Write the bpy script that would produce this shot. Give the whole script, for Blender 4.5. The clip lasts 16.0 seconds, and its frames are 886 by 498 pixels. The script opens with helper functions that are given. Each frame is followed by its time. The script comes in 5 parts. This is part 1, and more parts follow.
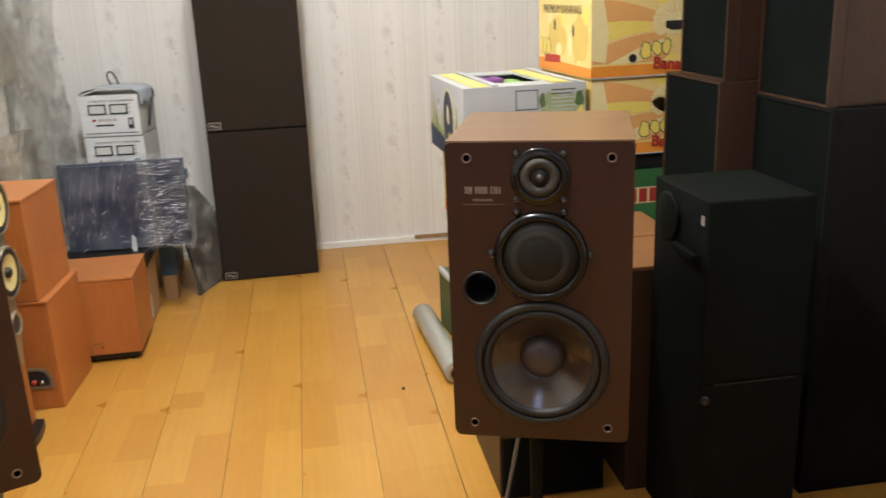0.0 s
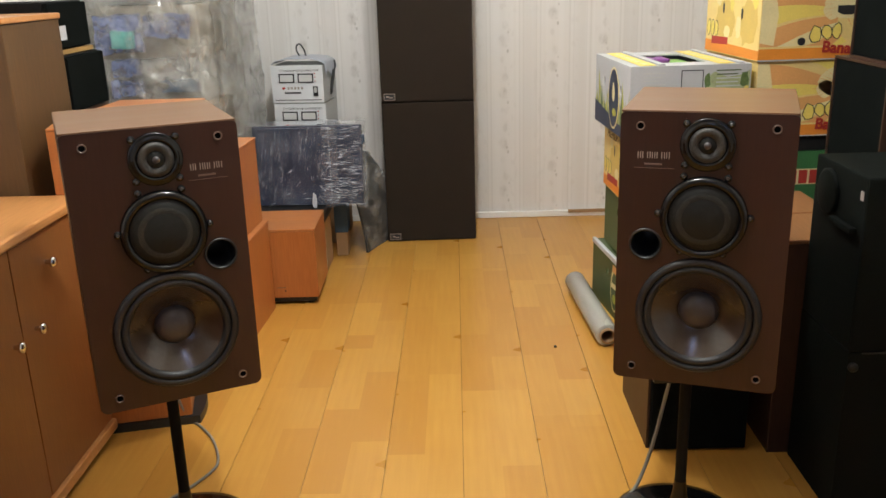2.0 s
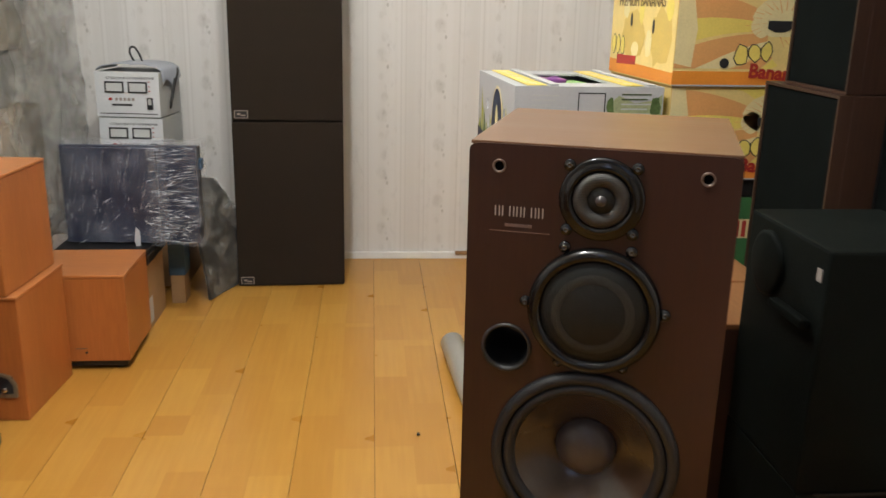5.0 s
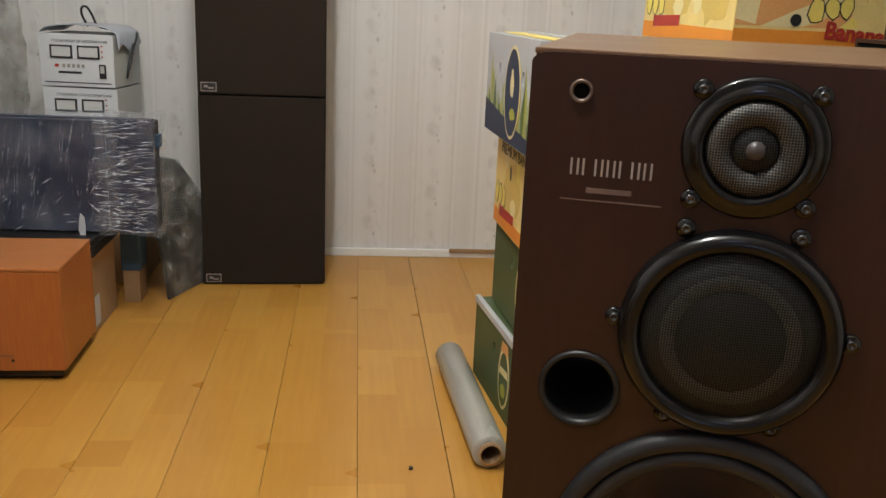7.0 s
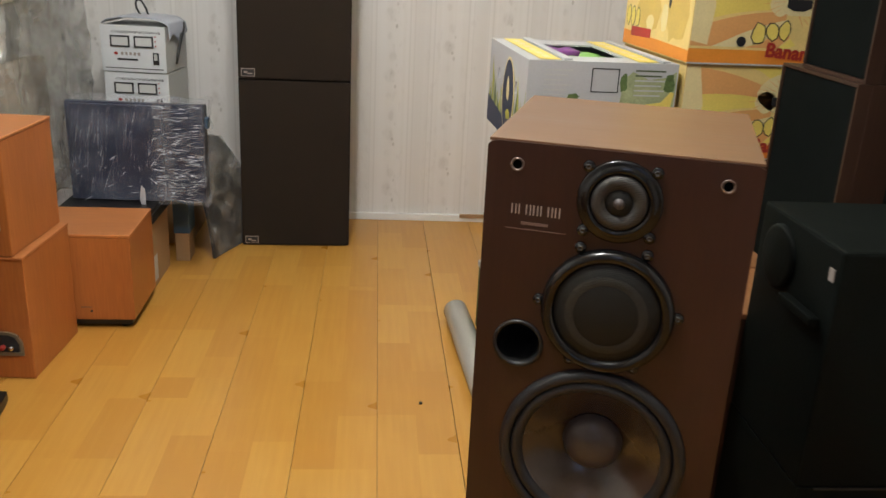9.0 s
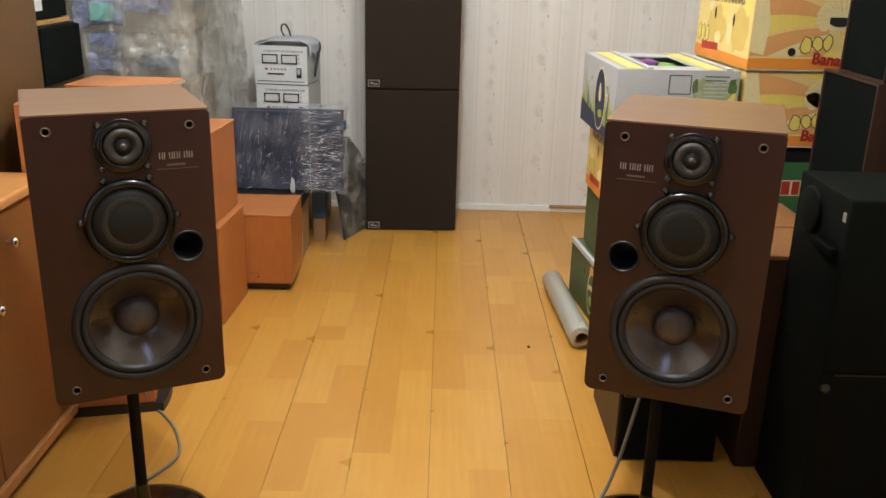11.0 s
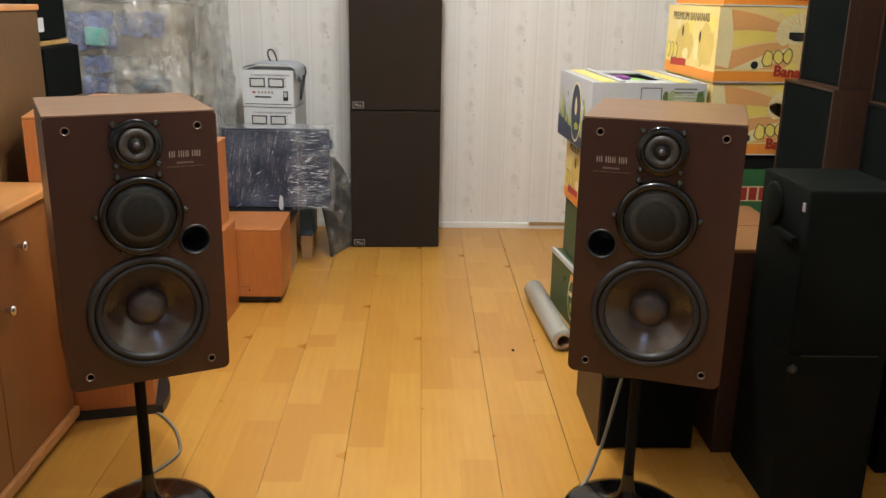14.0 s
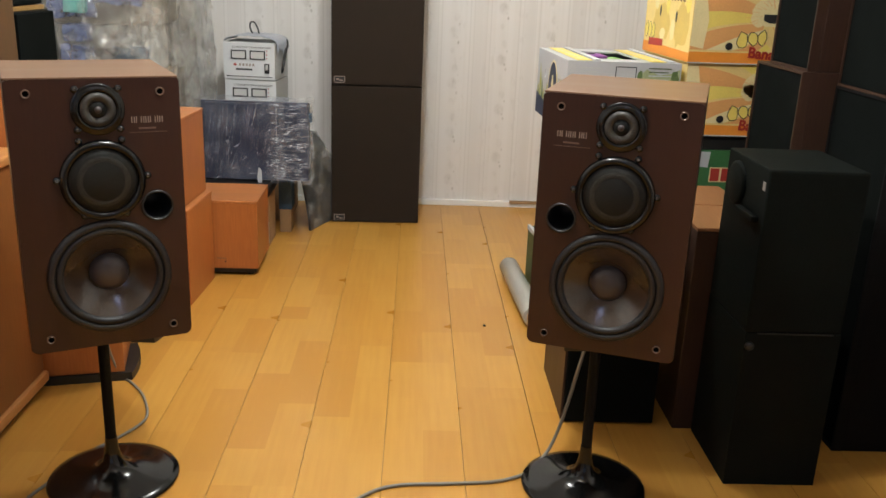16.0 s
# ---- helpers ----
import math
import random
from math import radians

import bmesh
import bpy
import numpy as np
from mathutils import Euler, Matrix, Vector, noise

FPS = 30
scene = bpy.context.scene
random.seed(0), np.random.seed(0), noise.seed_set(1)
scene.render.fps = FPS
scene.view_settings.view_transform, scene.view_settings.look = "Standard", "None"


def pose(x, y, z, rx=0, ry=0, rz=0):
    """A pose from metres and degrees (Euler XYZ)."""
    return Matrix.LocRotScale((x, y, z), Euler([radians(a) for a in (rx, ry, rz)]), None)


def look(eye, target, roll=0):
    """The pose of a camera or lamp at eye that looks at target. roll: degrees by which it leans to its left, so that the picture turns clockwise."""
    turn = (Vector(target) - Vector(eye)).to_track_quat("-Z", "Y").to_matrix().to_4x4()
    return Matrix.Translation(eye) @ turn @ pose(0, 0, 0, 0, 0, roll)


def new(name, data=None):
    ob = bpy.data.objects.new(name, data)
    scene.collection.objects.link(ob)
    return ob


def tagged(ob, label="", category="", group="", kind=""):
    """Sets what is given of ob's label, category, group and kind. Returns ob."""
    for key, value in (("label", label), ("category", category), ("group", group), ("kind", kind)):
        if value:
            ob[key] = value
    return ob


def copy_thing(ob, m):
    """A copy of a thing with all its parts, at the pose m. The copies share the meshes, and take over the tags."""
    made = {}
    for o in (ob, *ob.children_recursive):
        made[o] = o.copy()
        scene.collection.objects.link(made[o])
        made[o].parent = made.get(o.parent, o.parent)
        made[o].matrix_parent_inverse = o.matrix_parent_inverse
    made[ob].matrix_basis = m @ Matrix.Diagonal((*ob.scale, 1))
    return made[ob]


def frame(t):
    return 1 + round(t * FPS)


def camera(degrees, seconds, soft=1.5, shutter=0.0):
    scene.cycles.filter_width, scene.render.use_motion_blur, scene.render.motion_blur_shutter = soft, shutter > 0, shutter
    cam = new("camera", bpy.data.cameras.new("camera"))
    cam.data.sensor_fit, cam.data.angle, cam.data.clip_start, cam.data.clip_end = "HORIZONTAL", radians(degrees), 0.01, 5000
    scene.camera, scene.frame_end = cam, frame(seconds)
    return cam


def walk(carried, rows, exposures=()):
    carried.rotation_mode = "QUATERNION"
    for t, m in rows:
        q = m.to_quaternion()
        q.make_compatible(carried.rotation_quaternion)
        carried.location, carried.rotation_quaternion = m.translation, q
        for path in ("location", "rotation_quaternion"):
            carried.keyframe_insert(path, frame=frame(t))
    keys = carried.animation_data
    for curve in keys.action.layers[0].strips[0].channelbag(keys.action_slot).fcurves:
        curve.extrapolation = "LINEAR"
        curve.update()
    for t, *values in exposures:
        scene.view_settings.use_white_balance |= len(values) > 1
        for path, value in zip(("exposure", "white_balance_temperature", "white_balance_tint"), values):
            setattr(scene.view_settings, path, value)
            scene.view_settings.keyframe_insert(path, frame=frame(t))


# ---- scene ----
cam = camera(54.0, 16.0, shutter=0.5)
PATH = [
    (0, (0.052, -0.019, 1.311), (0.333, 1.877, 0.74), -2.3),
    (0.5, (0.034, -0.055, 1.32), (0.172, 1.856, 0.749), -0.4),
    (1, (0.025, -0.087, 1.314), (-0.01, 1.825, 0.729), -0.4),
    (1.5, (0.0, -0.185, 1.326), (-0.044, 1.72, 0.721), -0.7),
    (2, (-0.044, -0.247, 1.318), (-0.083, 1.661, 0.718), -1.7),
    (2.5, (-0.083, -0.268, 1.315), (-0.029, 1.641, 0.722), -1.2),
    (3, (-0.089, -0.269, 1.319), (-0.02, 1.642, 0.733), -1.1),
    (3.5, (-0.084, -0.27, 1.319), (-0.01, 1.641, 0.735), -0.9),
    (4, (0.007, -0.165, 1.305), (0.098, 1.747, 0.728), -0.7),
    (4.2, (0.1, -0.057, 1.294), (0.208, 1.854, 0.716), -0.3),
    (6.3, (0.187, 0.864, 1.074), (0.392, 2.793, 0.589), 2.5),
    (6.5, (0.172, 0.865, 1.064), (0.375, 2.794, 0.575), 2.7),
    (7, (0.156, 0.852, 1.075), (0.359, 2.767, 0.532), 2.6),
    (7.5, (0.148, 0.846, 1.094), (0.349, 2.76, 0.553), 2.8),
    (8, (0.12, 0.792, 1.137), (0.298, 2.694, 0.544), 3.1),
    (8.5, (0.123, 0.662, 1.222), (0.284, 2.545, 0.567), 3.0),
    (9, (0.146, 0.442, 1.274), (0.309, 2.324, 0.618), 2.9),
    (9.5, (0.114, 0.24, 1.329), (0.121, 2.13, 0.674), 1.9),
    (10, (0.031, 0.028, 1.34), (0.003, 1.917, 0.684), 1.6),
    (10.2, (-0.021, -0.027, 1.356), (-0.005, 1.86, 0.692), 1.3),
    (12.3, (-0.042, -0.315, 1.317), (-0.057, 1.6, 0.742), 1.8),
    (12.5, (-0.048, -0.32, 1.314), (-0.019, 1.596, 0.742), 2.1),
    (13, (-0.057, -0.337, 1.304), (-0.014, 1.581, 0.739), 1.3),
    (13.5, (-0.06, -0.349, 1.298), (-0.011, 1.57, 0.738), 1.2),
    (14, (-0.059, -0.346, 1.294), (-0.005, 1.573, 0.732), 1.0),
    (14.5, (-0.052, -0.343, 1.289), (0.012, 1.568, 0.704), 1.0),
    (15, (-0.045, -0.359, 1.287), (0.026, 1.55, 0.697), 0.9),
    (15.5, (-0.026, -0.37, 1.285), (0.05, 1.541, 0.7), 1.5),
    (16, (0.013, -0.372, 1.281), (0.085, 1.533, 0.677), 2.3),
]
EXPOSURES = [(0, 0.08), (1.0, -0.05), (4.2, -0.08), (6.3, -0.40), (8.5, -0.36), (9.0, -0.26), (9.6, -0.15), (10.2, -0.08), (16, -0.06)]
walk(cam, [(t, look(eye, target, roll)) for t, eye, target, roll in PATH], EXPOSURES)

# ---- world and light ----
world = bpy.data.worlds.new("world")
scene.world = world
world.use_nodes = True
world.node_tree.nodes["Background"].inputs[0].default_value = (0.9, 0.95, 1.0, 1)
world.node_tree.nodes["Background"].inputs[1].default_value = 0.004


def area_lamp(name, m, sx, sy, watts, colour):
    data = bpy.data.lights.new(name, "AREA")
    data.shape, data.size, data.size_y, data.energy, data.color = "RECTANGLE", sx, sy, watts, colour
    ob = new(name, data)
    ob.matrix_world = m
    return ob


def globe_lamp(name, place, radius, watts, colour):
    data = bpy.data.lights.new(name, "POINT")
    data.shadow_soft_size, data.energy, data.color = radius, watts, colour
    ob = new(name, data)
    ob.location = place
    return ob


LAMPS = [((-0.12, 1.34, 2.33), 80), ((-0.08, 2.80, 2.33), 48)]      # two ceiling lights along the room
for place, watts in LAMPS:
    globe_lamp("ceiling_lamp_light", place, 0.06, watts, (0.962, 0.98, 0.955))
area_lamp("cool_panel_light", look((-0.06, -0.30, 2.484), (-0.06, -0.2999, 0.0)), 0.42, 0.30, 3.0, (0.45, 0.58, 1.0))
area_lamp("rear_window_light", look((-0.3, -4.45, 1.75), (-0.2, 2.0, 0.8)), 1.2, 1.1, 5, (0.52, 0.66, 1.0))


# ---- materials ----
def node_mat(name):
    m = bpy.data.materials.new(name)
    m.use_nodes = True
    return m, m.node_tree, m.node_tree.nodes["Principled BSDF"]


def link(t, a, b):
    t.links.new(a, b)


def surf(name, base, rough=0.5, metal=0.0, vary=0.15, scale=9.0, fine=160.0, bump=0.08, stretch=(1, 1, 1), spec=0.5,
         per=0.0, coat=0.0, tint=None, depth=0.002):
    """A plain surface with two scales of variation, in metres of the object."""
    m, t, p = node_mat(name)
    n = t.nodes
    co = n.new("ShaderNodeTexCoord")
    mp = n.new("ShaderNodeMapping")
    mp.inputs["Scale"].default_value = stretch
    link(t, co.outputs["Object"], mp.inputs["Vector"])
    big = n.new("ShaderNodeTexNoise")
    big.inputs["Scale"].default_value, big.inputs["Detail"].default_value = scale, 4
    small = n.new("ShaderNodeTexNoise")
    small.inputs["Scale"].default_value, small.inputs["Detail"].default_value = fine, 3
    link(t, mp.outputs[0], big.inputs["Vector"])
    link(t, mp.outputs[0], small.inputs["Vector"])
    add = n.new("ShaderNodeMath")
    add.operation = "MULTIPLY_ADD"
    add.inputs[1].default_value = 0.45
    link(t, small.outputs[0], add.inputs[0])
    half = n.new("ShaderNodeMath")
    half.operation = "MULTIPLY"
    half.inputs[1].default_value = 0.55
    link(t, big.outputs[0], half.inputs[0])
    link(t, half.outputs[0], add.inputs[2])
    fac = add.outputs[0]
    if per:
        info = n.new("ShaderNodeObjectInfo")
        sh = n.new("ShaderNodeMath")
        sh.operation = "MULTIPLY_ADD"
        sh.inputs[1].default_value = per
        link(t, info.outputs["Random"], sh.inputs[0])
        link(t, fac, sh.inputs[2])
        off = n.new("ShaderNodeMath")
        off.operation = "SUBTRACT"
        off.inputs[1].default_value = per / 2
        link(t, sh.outputs[0], off.inputs[0])
        fac = off.outputs[0]
    ramp = n.new("ShaderNodeValToRGB")
    ramp.color_ramp.elements[0].position, ramp.color_ramp.elements[1].position = 0.3, 0.7
    lo = [c * (1 - vary) for c in (tint or base)]
    hi = [min(1, c * (1 + vary)) for c in base]
    ramp.color_ramp.elements[0].color, ramp.color_ramp.elements[1].color = (*lo, 1), (*hi, 1)
    link(t, fac, ramp.inputs[0])
    link(t, ramp.outputs[0], p.inputs["Base Color"])
    rr = n.new("ShaderNodeMapRange")
    rr.inputs["To Min"].default_value, rr.inputs["To Max"].default_value = max(0, rough - 0.08), min(1, rough + 0.08)
    link(t, big.outputs[0], rr.inputs["Value"])
    link(t, rr.outputs[0], p.inputs["Roughness"])
    p.inputs["Metallic"].default_value = metal
    p.inputs["Specular IOR Level"].default_value = spec
    p.inputs["Coat Weight"].default_value = coat
    p.inputs["Coat Roughness"].default_value = 0.15
    if bump:
        b = n.new("ShaderNodeBump")
        b.inputs["Strength"].default_value, b.inputs["Distance"].default_value = bump, depth
        link(t, small.outputs[0], b.inputs["Height"])
        link(t, b.outputs[0], p.inputs["Normal"])
    return m


def wood(name, base, dark, rough=0.4, along="z", scale=14.0, per=0.1, coat=0.0, bump=0.05):
    s = {"z": (1, 1, 0.07), "x": (0.07, 1, 1), "y": (1, 0.07, 1)}[along]
    return surf(name, base, rough, vary=0.1, scale=scale, fine=170, stretch=s, tint=dark, per=per, coat=coat, bump=bump)


def wallpaper(name, axis):
    """Off-white paper with vertical stripes and a faint embossed pattern."""
    m, t, p = node_mat(name)
    n = t.nodes
    co = n.new("ShaderNodeTexCoord")
    sep = n.new("ShaderNodeSeparateXYZ")
    link(t, co.outputs["Object"], sep.inputs[0])
    u = sep.outputs[axis]
    comb = n.new("ShaderNodeCombineXYZ")
    link(t, u, comb.inputs[0])
    st = n.new("ShaderNodeTexNoise")
    st.noise_dimensions = "1D"
    st.inputs["Scale"].default_value, st.inputs["Detail"].default_value = 26, 2
    link(t, u, st.inputs["W"])
    wave = n.new("ShaderNodeTexWave")
    wave.inputs["Scale"].default_value, wave.inputs["Distortion"].default_value = 1.9, 0.0
    link(t, comb.outputs[0], wave.inputs["Vector"])
    emb = n.new("ShaderNodeTexNoise")
    emb.inputs["Scale"].default_value, emb.inputs["Detail"].default_value = 38, 5
    mp = n.new("ShaderNodeMapping")
    mp.inputs["Scale"].default_value = (1, 1, 0.45)
    link(t, co.outputs["Object"], mp.inputs[0])
    link(t, mp.outputs[0], emb.inputs["Vector"])
    spots = n.new("ShaderNodeMapRange")
    spots.inputs["From Min"].default_value, spots.inputs["From Max"].default_value = 0.55, 0.66
    link(t, emb.outputs[0], spots.inputs["Value"])
    band = n.new("ShaderNodeMapRange")
    band.inputs["From Min"].default_value, band.inputs["From Max"].default_value = 0.45, 0.75
    link(t, wave.outputs["Fac"], band.inputs["Value"])
    gate = n.new("ShaderNodeMath")
    gate.operation = "MULTIPLY"
    link(t, spots.outputs[0], gate.inputs[0])
    link(t, band.outputs[0], gate.inputs[1])
    r1 = n.new("ShaderNodeValToRGB")
    r1.color_ramp.elements[0].color, r1.color_ramp.elements[1].color = (0.775, 0.757, 0.73, 1), (0.80, 0.784, 0.762, 1)
    r1.color_ramp.elements[0].position, r1.color_ramp.elements[1].position = 0.38, 0.6
    link(t, st.outputs[0], r1.inputs[0])
    mx = n.new("ShaderNodeMixRGB")
    mx.inputs[2].default_value = (0.69, 0.67, 0.64, 1)
    fm = n.new("ShaderNodeMath")
    fm.operation = "MULTIPLY"
    fm.inputs[1].default_value = 0.38
    link(t, gate.outputs[0], fm.inputs[0])
    link(t, fm.outputs[0], mx.inputs[0])
    link(t, r1.outputs[0], mx.inputs[1])
    # columns of small flower sprays between bands of fine lines
    def calc(op, a, b=None, c=None):
        q = n.new("ShaderNodeMath")
        q.operation = op
        for k, v in enumerate((a, b, c)):
            if isinstance(v, (int, float)):
                q.inputs[k].default_value = v
            elif v is not None:
                link(t, v, q.inputs[k])
        return q.outputs[0]

    def ramped(v, lo, hi, to0, to1):
        q = n.new("ShaderNodeMapRange")
        q.interpolation_type = "SMOOTHSTEP"
        for k, w in zip(("From Min", "From Max", "To Min", "To Max"), (lo, hi, to0, to1)):
            q.inputs[k].default_value = w
        link(t, v, q.inputs["Value"])
        return q.outputs[0]

    cols = calc("DIVIDE", calc("SUBTRACT", u, 0.089), 0.268)
    col = calc("FLOOR", cols)
    du = calc("MULTIPLY", calc("SUBTRACT", calc("FRACT", cols), 0.5), 0.268)
    rows = calc("ADD", calc("DIVIDE", sep.outputs[2], 0.275), calc("MULTIPLY", col, 0.5))
    dz = calc("MULTIPLY", calc("SUBTRACT", calc("FRACT", rows), 0.5), 0.275)
    total = None
    for ox, oz, ax, az, amount in ((-0.012, 0.012, 0.034, 0.040, 0.45), (0.0, 0.095, 0.022, 0.030, 0.28), (0.006, -0.014, 0.009, 0.011, 0.8), (0.014, -0.040, 0.008, 0.013, 0.9),
                                   (-0.006, 0.020, 0.008, 0.009, 0.7), (0.018, 0.058, 0.007, 0.009, 0.5), (-0.016, -0.085, 0.016, 0.022, 0.25)):
        ex = calc("DIVIDE", calc("SUBTRACT", du, ox), ax)
        ez = calc("DIVIDE", calc("SUBTRACT", dz, oz), az)
        spot = ramped(calc("SQRT", calc("ADD", calc("MULTIPLY", ex, ex), calc("MULTIPLY", ez, ez))), 0.45, 1.0, amount, 0.0)
        total = spot if total is None else calc("MAXIMUM", total, spot)
    total = calc("MULTIPLY", total, ramped(emb.outputs[0], 0.36, 0.62, 0.25, 1.1))
    edge = calc("ABSOLUTE", du)
    lines = calc("MAXIMUM", ramped(calc("ABSOLUTE", calc("SUBTRACT", edge, 0.078)), 0.002, 0.006, 0.55, 0.0), ramped(calc("ABSOLUTE", calc("SUBTRACT", edge, 0.100)), 0.002, 0.006, 0.45, 0.0))
    lines = calc("MAXIMUM", lines, ramped(edge, 0.098, 0.108, 0.0, 0.30))
    spray = n.new("ShaderNodeMixRGB")
    spray.inputs[2].default_value = (0.50, 0.475, 0.44, 1)
    link(t, calc("MAXIMUM", calc("MULTIPLY", total, 0.85), calc("MULTIPLY", lines, 0.42)), spray.inputs[0])
    link(t, mx.outputs[0], spray.inputs[1])
    link(t, spray.outputs[0], p.inputs["Base Color"])
    p.inputs["Roughness"].default_value = 0.62
    b = n.new("ShaderNodeBump")
    b.inputs["Strength"].default_value, b.inputs["Distance"].default_value = 0.35, 0.002
    link(t, gate.outputs[0], b.inputs["Height"])
    link(t, b.outputs[0], p.inputs["Normal"])
    return m


def floor_mat():
    """Honey-coloured beech boards, each printed with blocks of slightly different tone."""
    m, t, p = node_mat("beech_floor")
    n = t.nodes
    co = n.new("ShaderNodeTexCoord")
    info = n.new("ShaderNodeObjectInfo")
    sep = n.new("ShaderNodeSeparateXYZ")
    link(t, co.outputs["Object"], sep.inputs[0])
    def calc(op, a, b):
        q = n.new("ShaderNodeMath")
        q.operation = op
        for k, v in enumerate((a, b)):
            if isinstance(v, (int, float)):
                q.inputs[k].default_value = v
            elif v is not None:
                link(t, v, q.inputs[k])
        return q.outputs[0]

    strip = calc("FLOOR", calc("DIVIDE", sep.outputs[0], 0.11025), None)
    along = calc("ADD", calc("MULTIPLY", sep.outputs[1], 2.1), calc("MULTIPLY", info.outputs["Random"], 37.0))
    along = calc("ADD", along, calc("MULTIPLY", strip, 0.43))
    cell = calc("ADD", calc("FLOOR", along, None), calc("MULTIPLY", strip, 113.0))
    wn = n.new("ShaderNodeTexWhiteNoise")
    wn.noise_dimensions = "1D"
    link(t, cell, wn.inputs["W"])
    mp = n.new("ShaderNodeMapping")
    mp.inputs["Scale"].default_value = (1, 0.06, 1)
    link(t, co.outputs["Object"], mp.inputs[0])
    grain = n.new("ShaderNodeTexNoise")
    grain.inputs["Scale"].default_value, grain.inputs["Detail"].default_value = 60, 5
    link(t, mp.outputs[0], grain.inputs["Vector"])
    cloud = n.new("ShaderNodeTexNoise")
    cloud.inputs["Scale"].default_value = 5
    link(t, co.outputs["Object"], cloud.inputs["Vector"])
    mixv = n.new("ShaderNodeMath")
    mixv.operation = "MULTIPLY_ADD"
    mixv.inputs[1].default_value = 0.30
    link(t, wn.outputs[0], mixv.inputs[0])
    g2 = n.new("ShaderNodeMath")
    g2.operation = "MULTIPLY_ADD"
    g2.inputs[1].default_value = 0.34
    link(t, grain.outputs[0], g2.inputs[0])
    c2 = n.new("ShaderNodeMath")
    c2.operation = "MULTIPLY"
    c2.inputs[1].default_value = 0.22
    link(t, cloud.outputs[0], c2.inputs[0])
    link(t, c2.outputs[0], g2.inputs[2])
    link(t, g2.outputs[0], mixv.inputs[2])
    ramp = n.new("ShaderNodeValToRGB")
    ramp.color_ramp.elements[0].position, ramp.color_ramp.elements[1].position = 0.3, 0.9
    ramp.color_ramp.elements[0].color, ramp.color_ramp.elements[1].color = (0.505, 0.240, 0.042, 1), (0.69, 0.388, 0.086, 1)
    link(t, mixv.outputs[0], ramp.inputs[0])
    link(t, ramp.outputs[0], p.inputs["Base Color"])
    rr = n.new("ShaderNodeMapRange")
    rr.inputs["To Min"].default_value, rr.inputs["To Max"].default_value = 0.24, 0.34
    link(t, cloud.outputs[0], rr.inputs["Value"])
    link(t, rr.outputs[0], p.inputs["Roughness"])
    b = n.new("ShaderNodeBump")
    b.inputs["Strength"].default_value, b.inputs["Distance"].default_value = 0.05, 0.001
    link(t, grain.outputs[0], b.inputs["Height"])
    link(t, b.outputs[0], p.inputs["Normal"])
    return m


def film_mat(name, colour, lo, hi, rough=0.12, scale=16.0, stretch=(1, 1, 1), span=(0.42, 0.72), clump=0.0):
    """Clear crumpled packing film: part see-through, part glossy."""
    m, t, p = node_mat(name)
    n = t.nodes
    out = n["Material Output"]
    co = n.new("ShaderNodeTexCoord")
    mp = n.new("ShaderNodeMapping")
    mp.inputs["Scale"].default_value = stretch
    link(t, co.outputs["Object"], mp.inputs[0])
    no = n.new("ShaderNodeTexNoise")
    no.inputs["Scale"].default_value, no.inputs["Detail"].default_value = scale, 6
    no.inputs["Distortion"].default_value = 0.6
    link(t, mp.outputs[0], no.inputs["Vector"])
    mr = n.new("ShaderNodeMapRange")
    mr.inputs["From Min"].default_value, mr.inputs["From Max"].default_value = span
    mr.inputs["To Min"].default_value, mr.inputs["To Max"].default_value = lo, hi
    value = no.outputs[0]
    if clump:
        big = n.new("ShaderNodeTexNoise")
        big.inputs["Scale"].default_value, big.inputs["Detail"].default_value = clump, 4
        big.inputs["Distortion"].default_value = 1.0
        link(t, co.outputs["Object"], big.inputs["Vector"])
        mxv = n.new("ShaderNodeMix")
        mxv.inputs["Factor"].default_value = 0.5
        link(t, no.outputs[0], mxv.inputs["A"])
        link(t, big.outputs[0], mxv.inputs["B"])
        value = mxv.outputs["Result"]
    link(t, value, mr.inputs["Value"])
    p.inputs["Base Color"].default_value = (*colour, 1)
    p.inputs["Roughness"].default_value = rough
    p.inputs["Specular IOR Level"].default_value = 0.8
    b = n.new("ShaderNodeBump")
    b.inputs["Strength"].default_value, b.inputs["Distance"].default_value = 0.7, 0.008
    link(t, no.outputs[0], b.inputs["Height"])
    link(t, b.outputs[0], p.inputs["Normal"])
    tr = n.new("ShaderNodeBsdfTransparent")
    mix = n.new("ShaderNodeMixShader")
    link(t, mr.outputs[0], mix.inputs[0])
    link(t, tr.outputs[0], mix.inputs[1])
    link(t, p.outputs[0], mix.inputs[2])
    link(t, mix.outputs[0], out.inputs["Surface"])
    return m


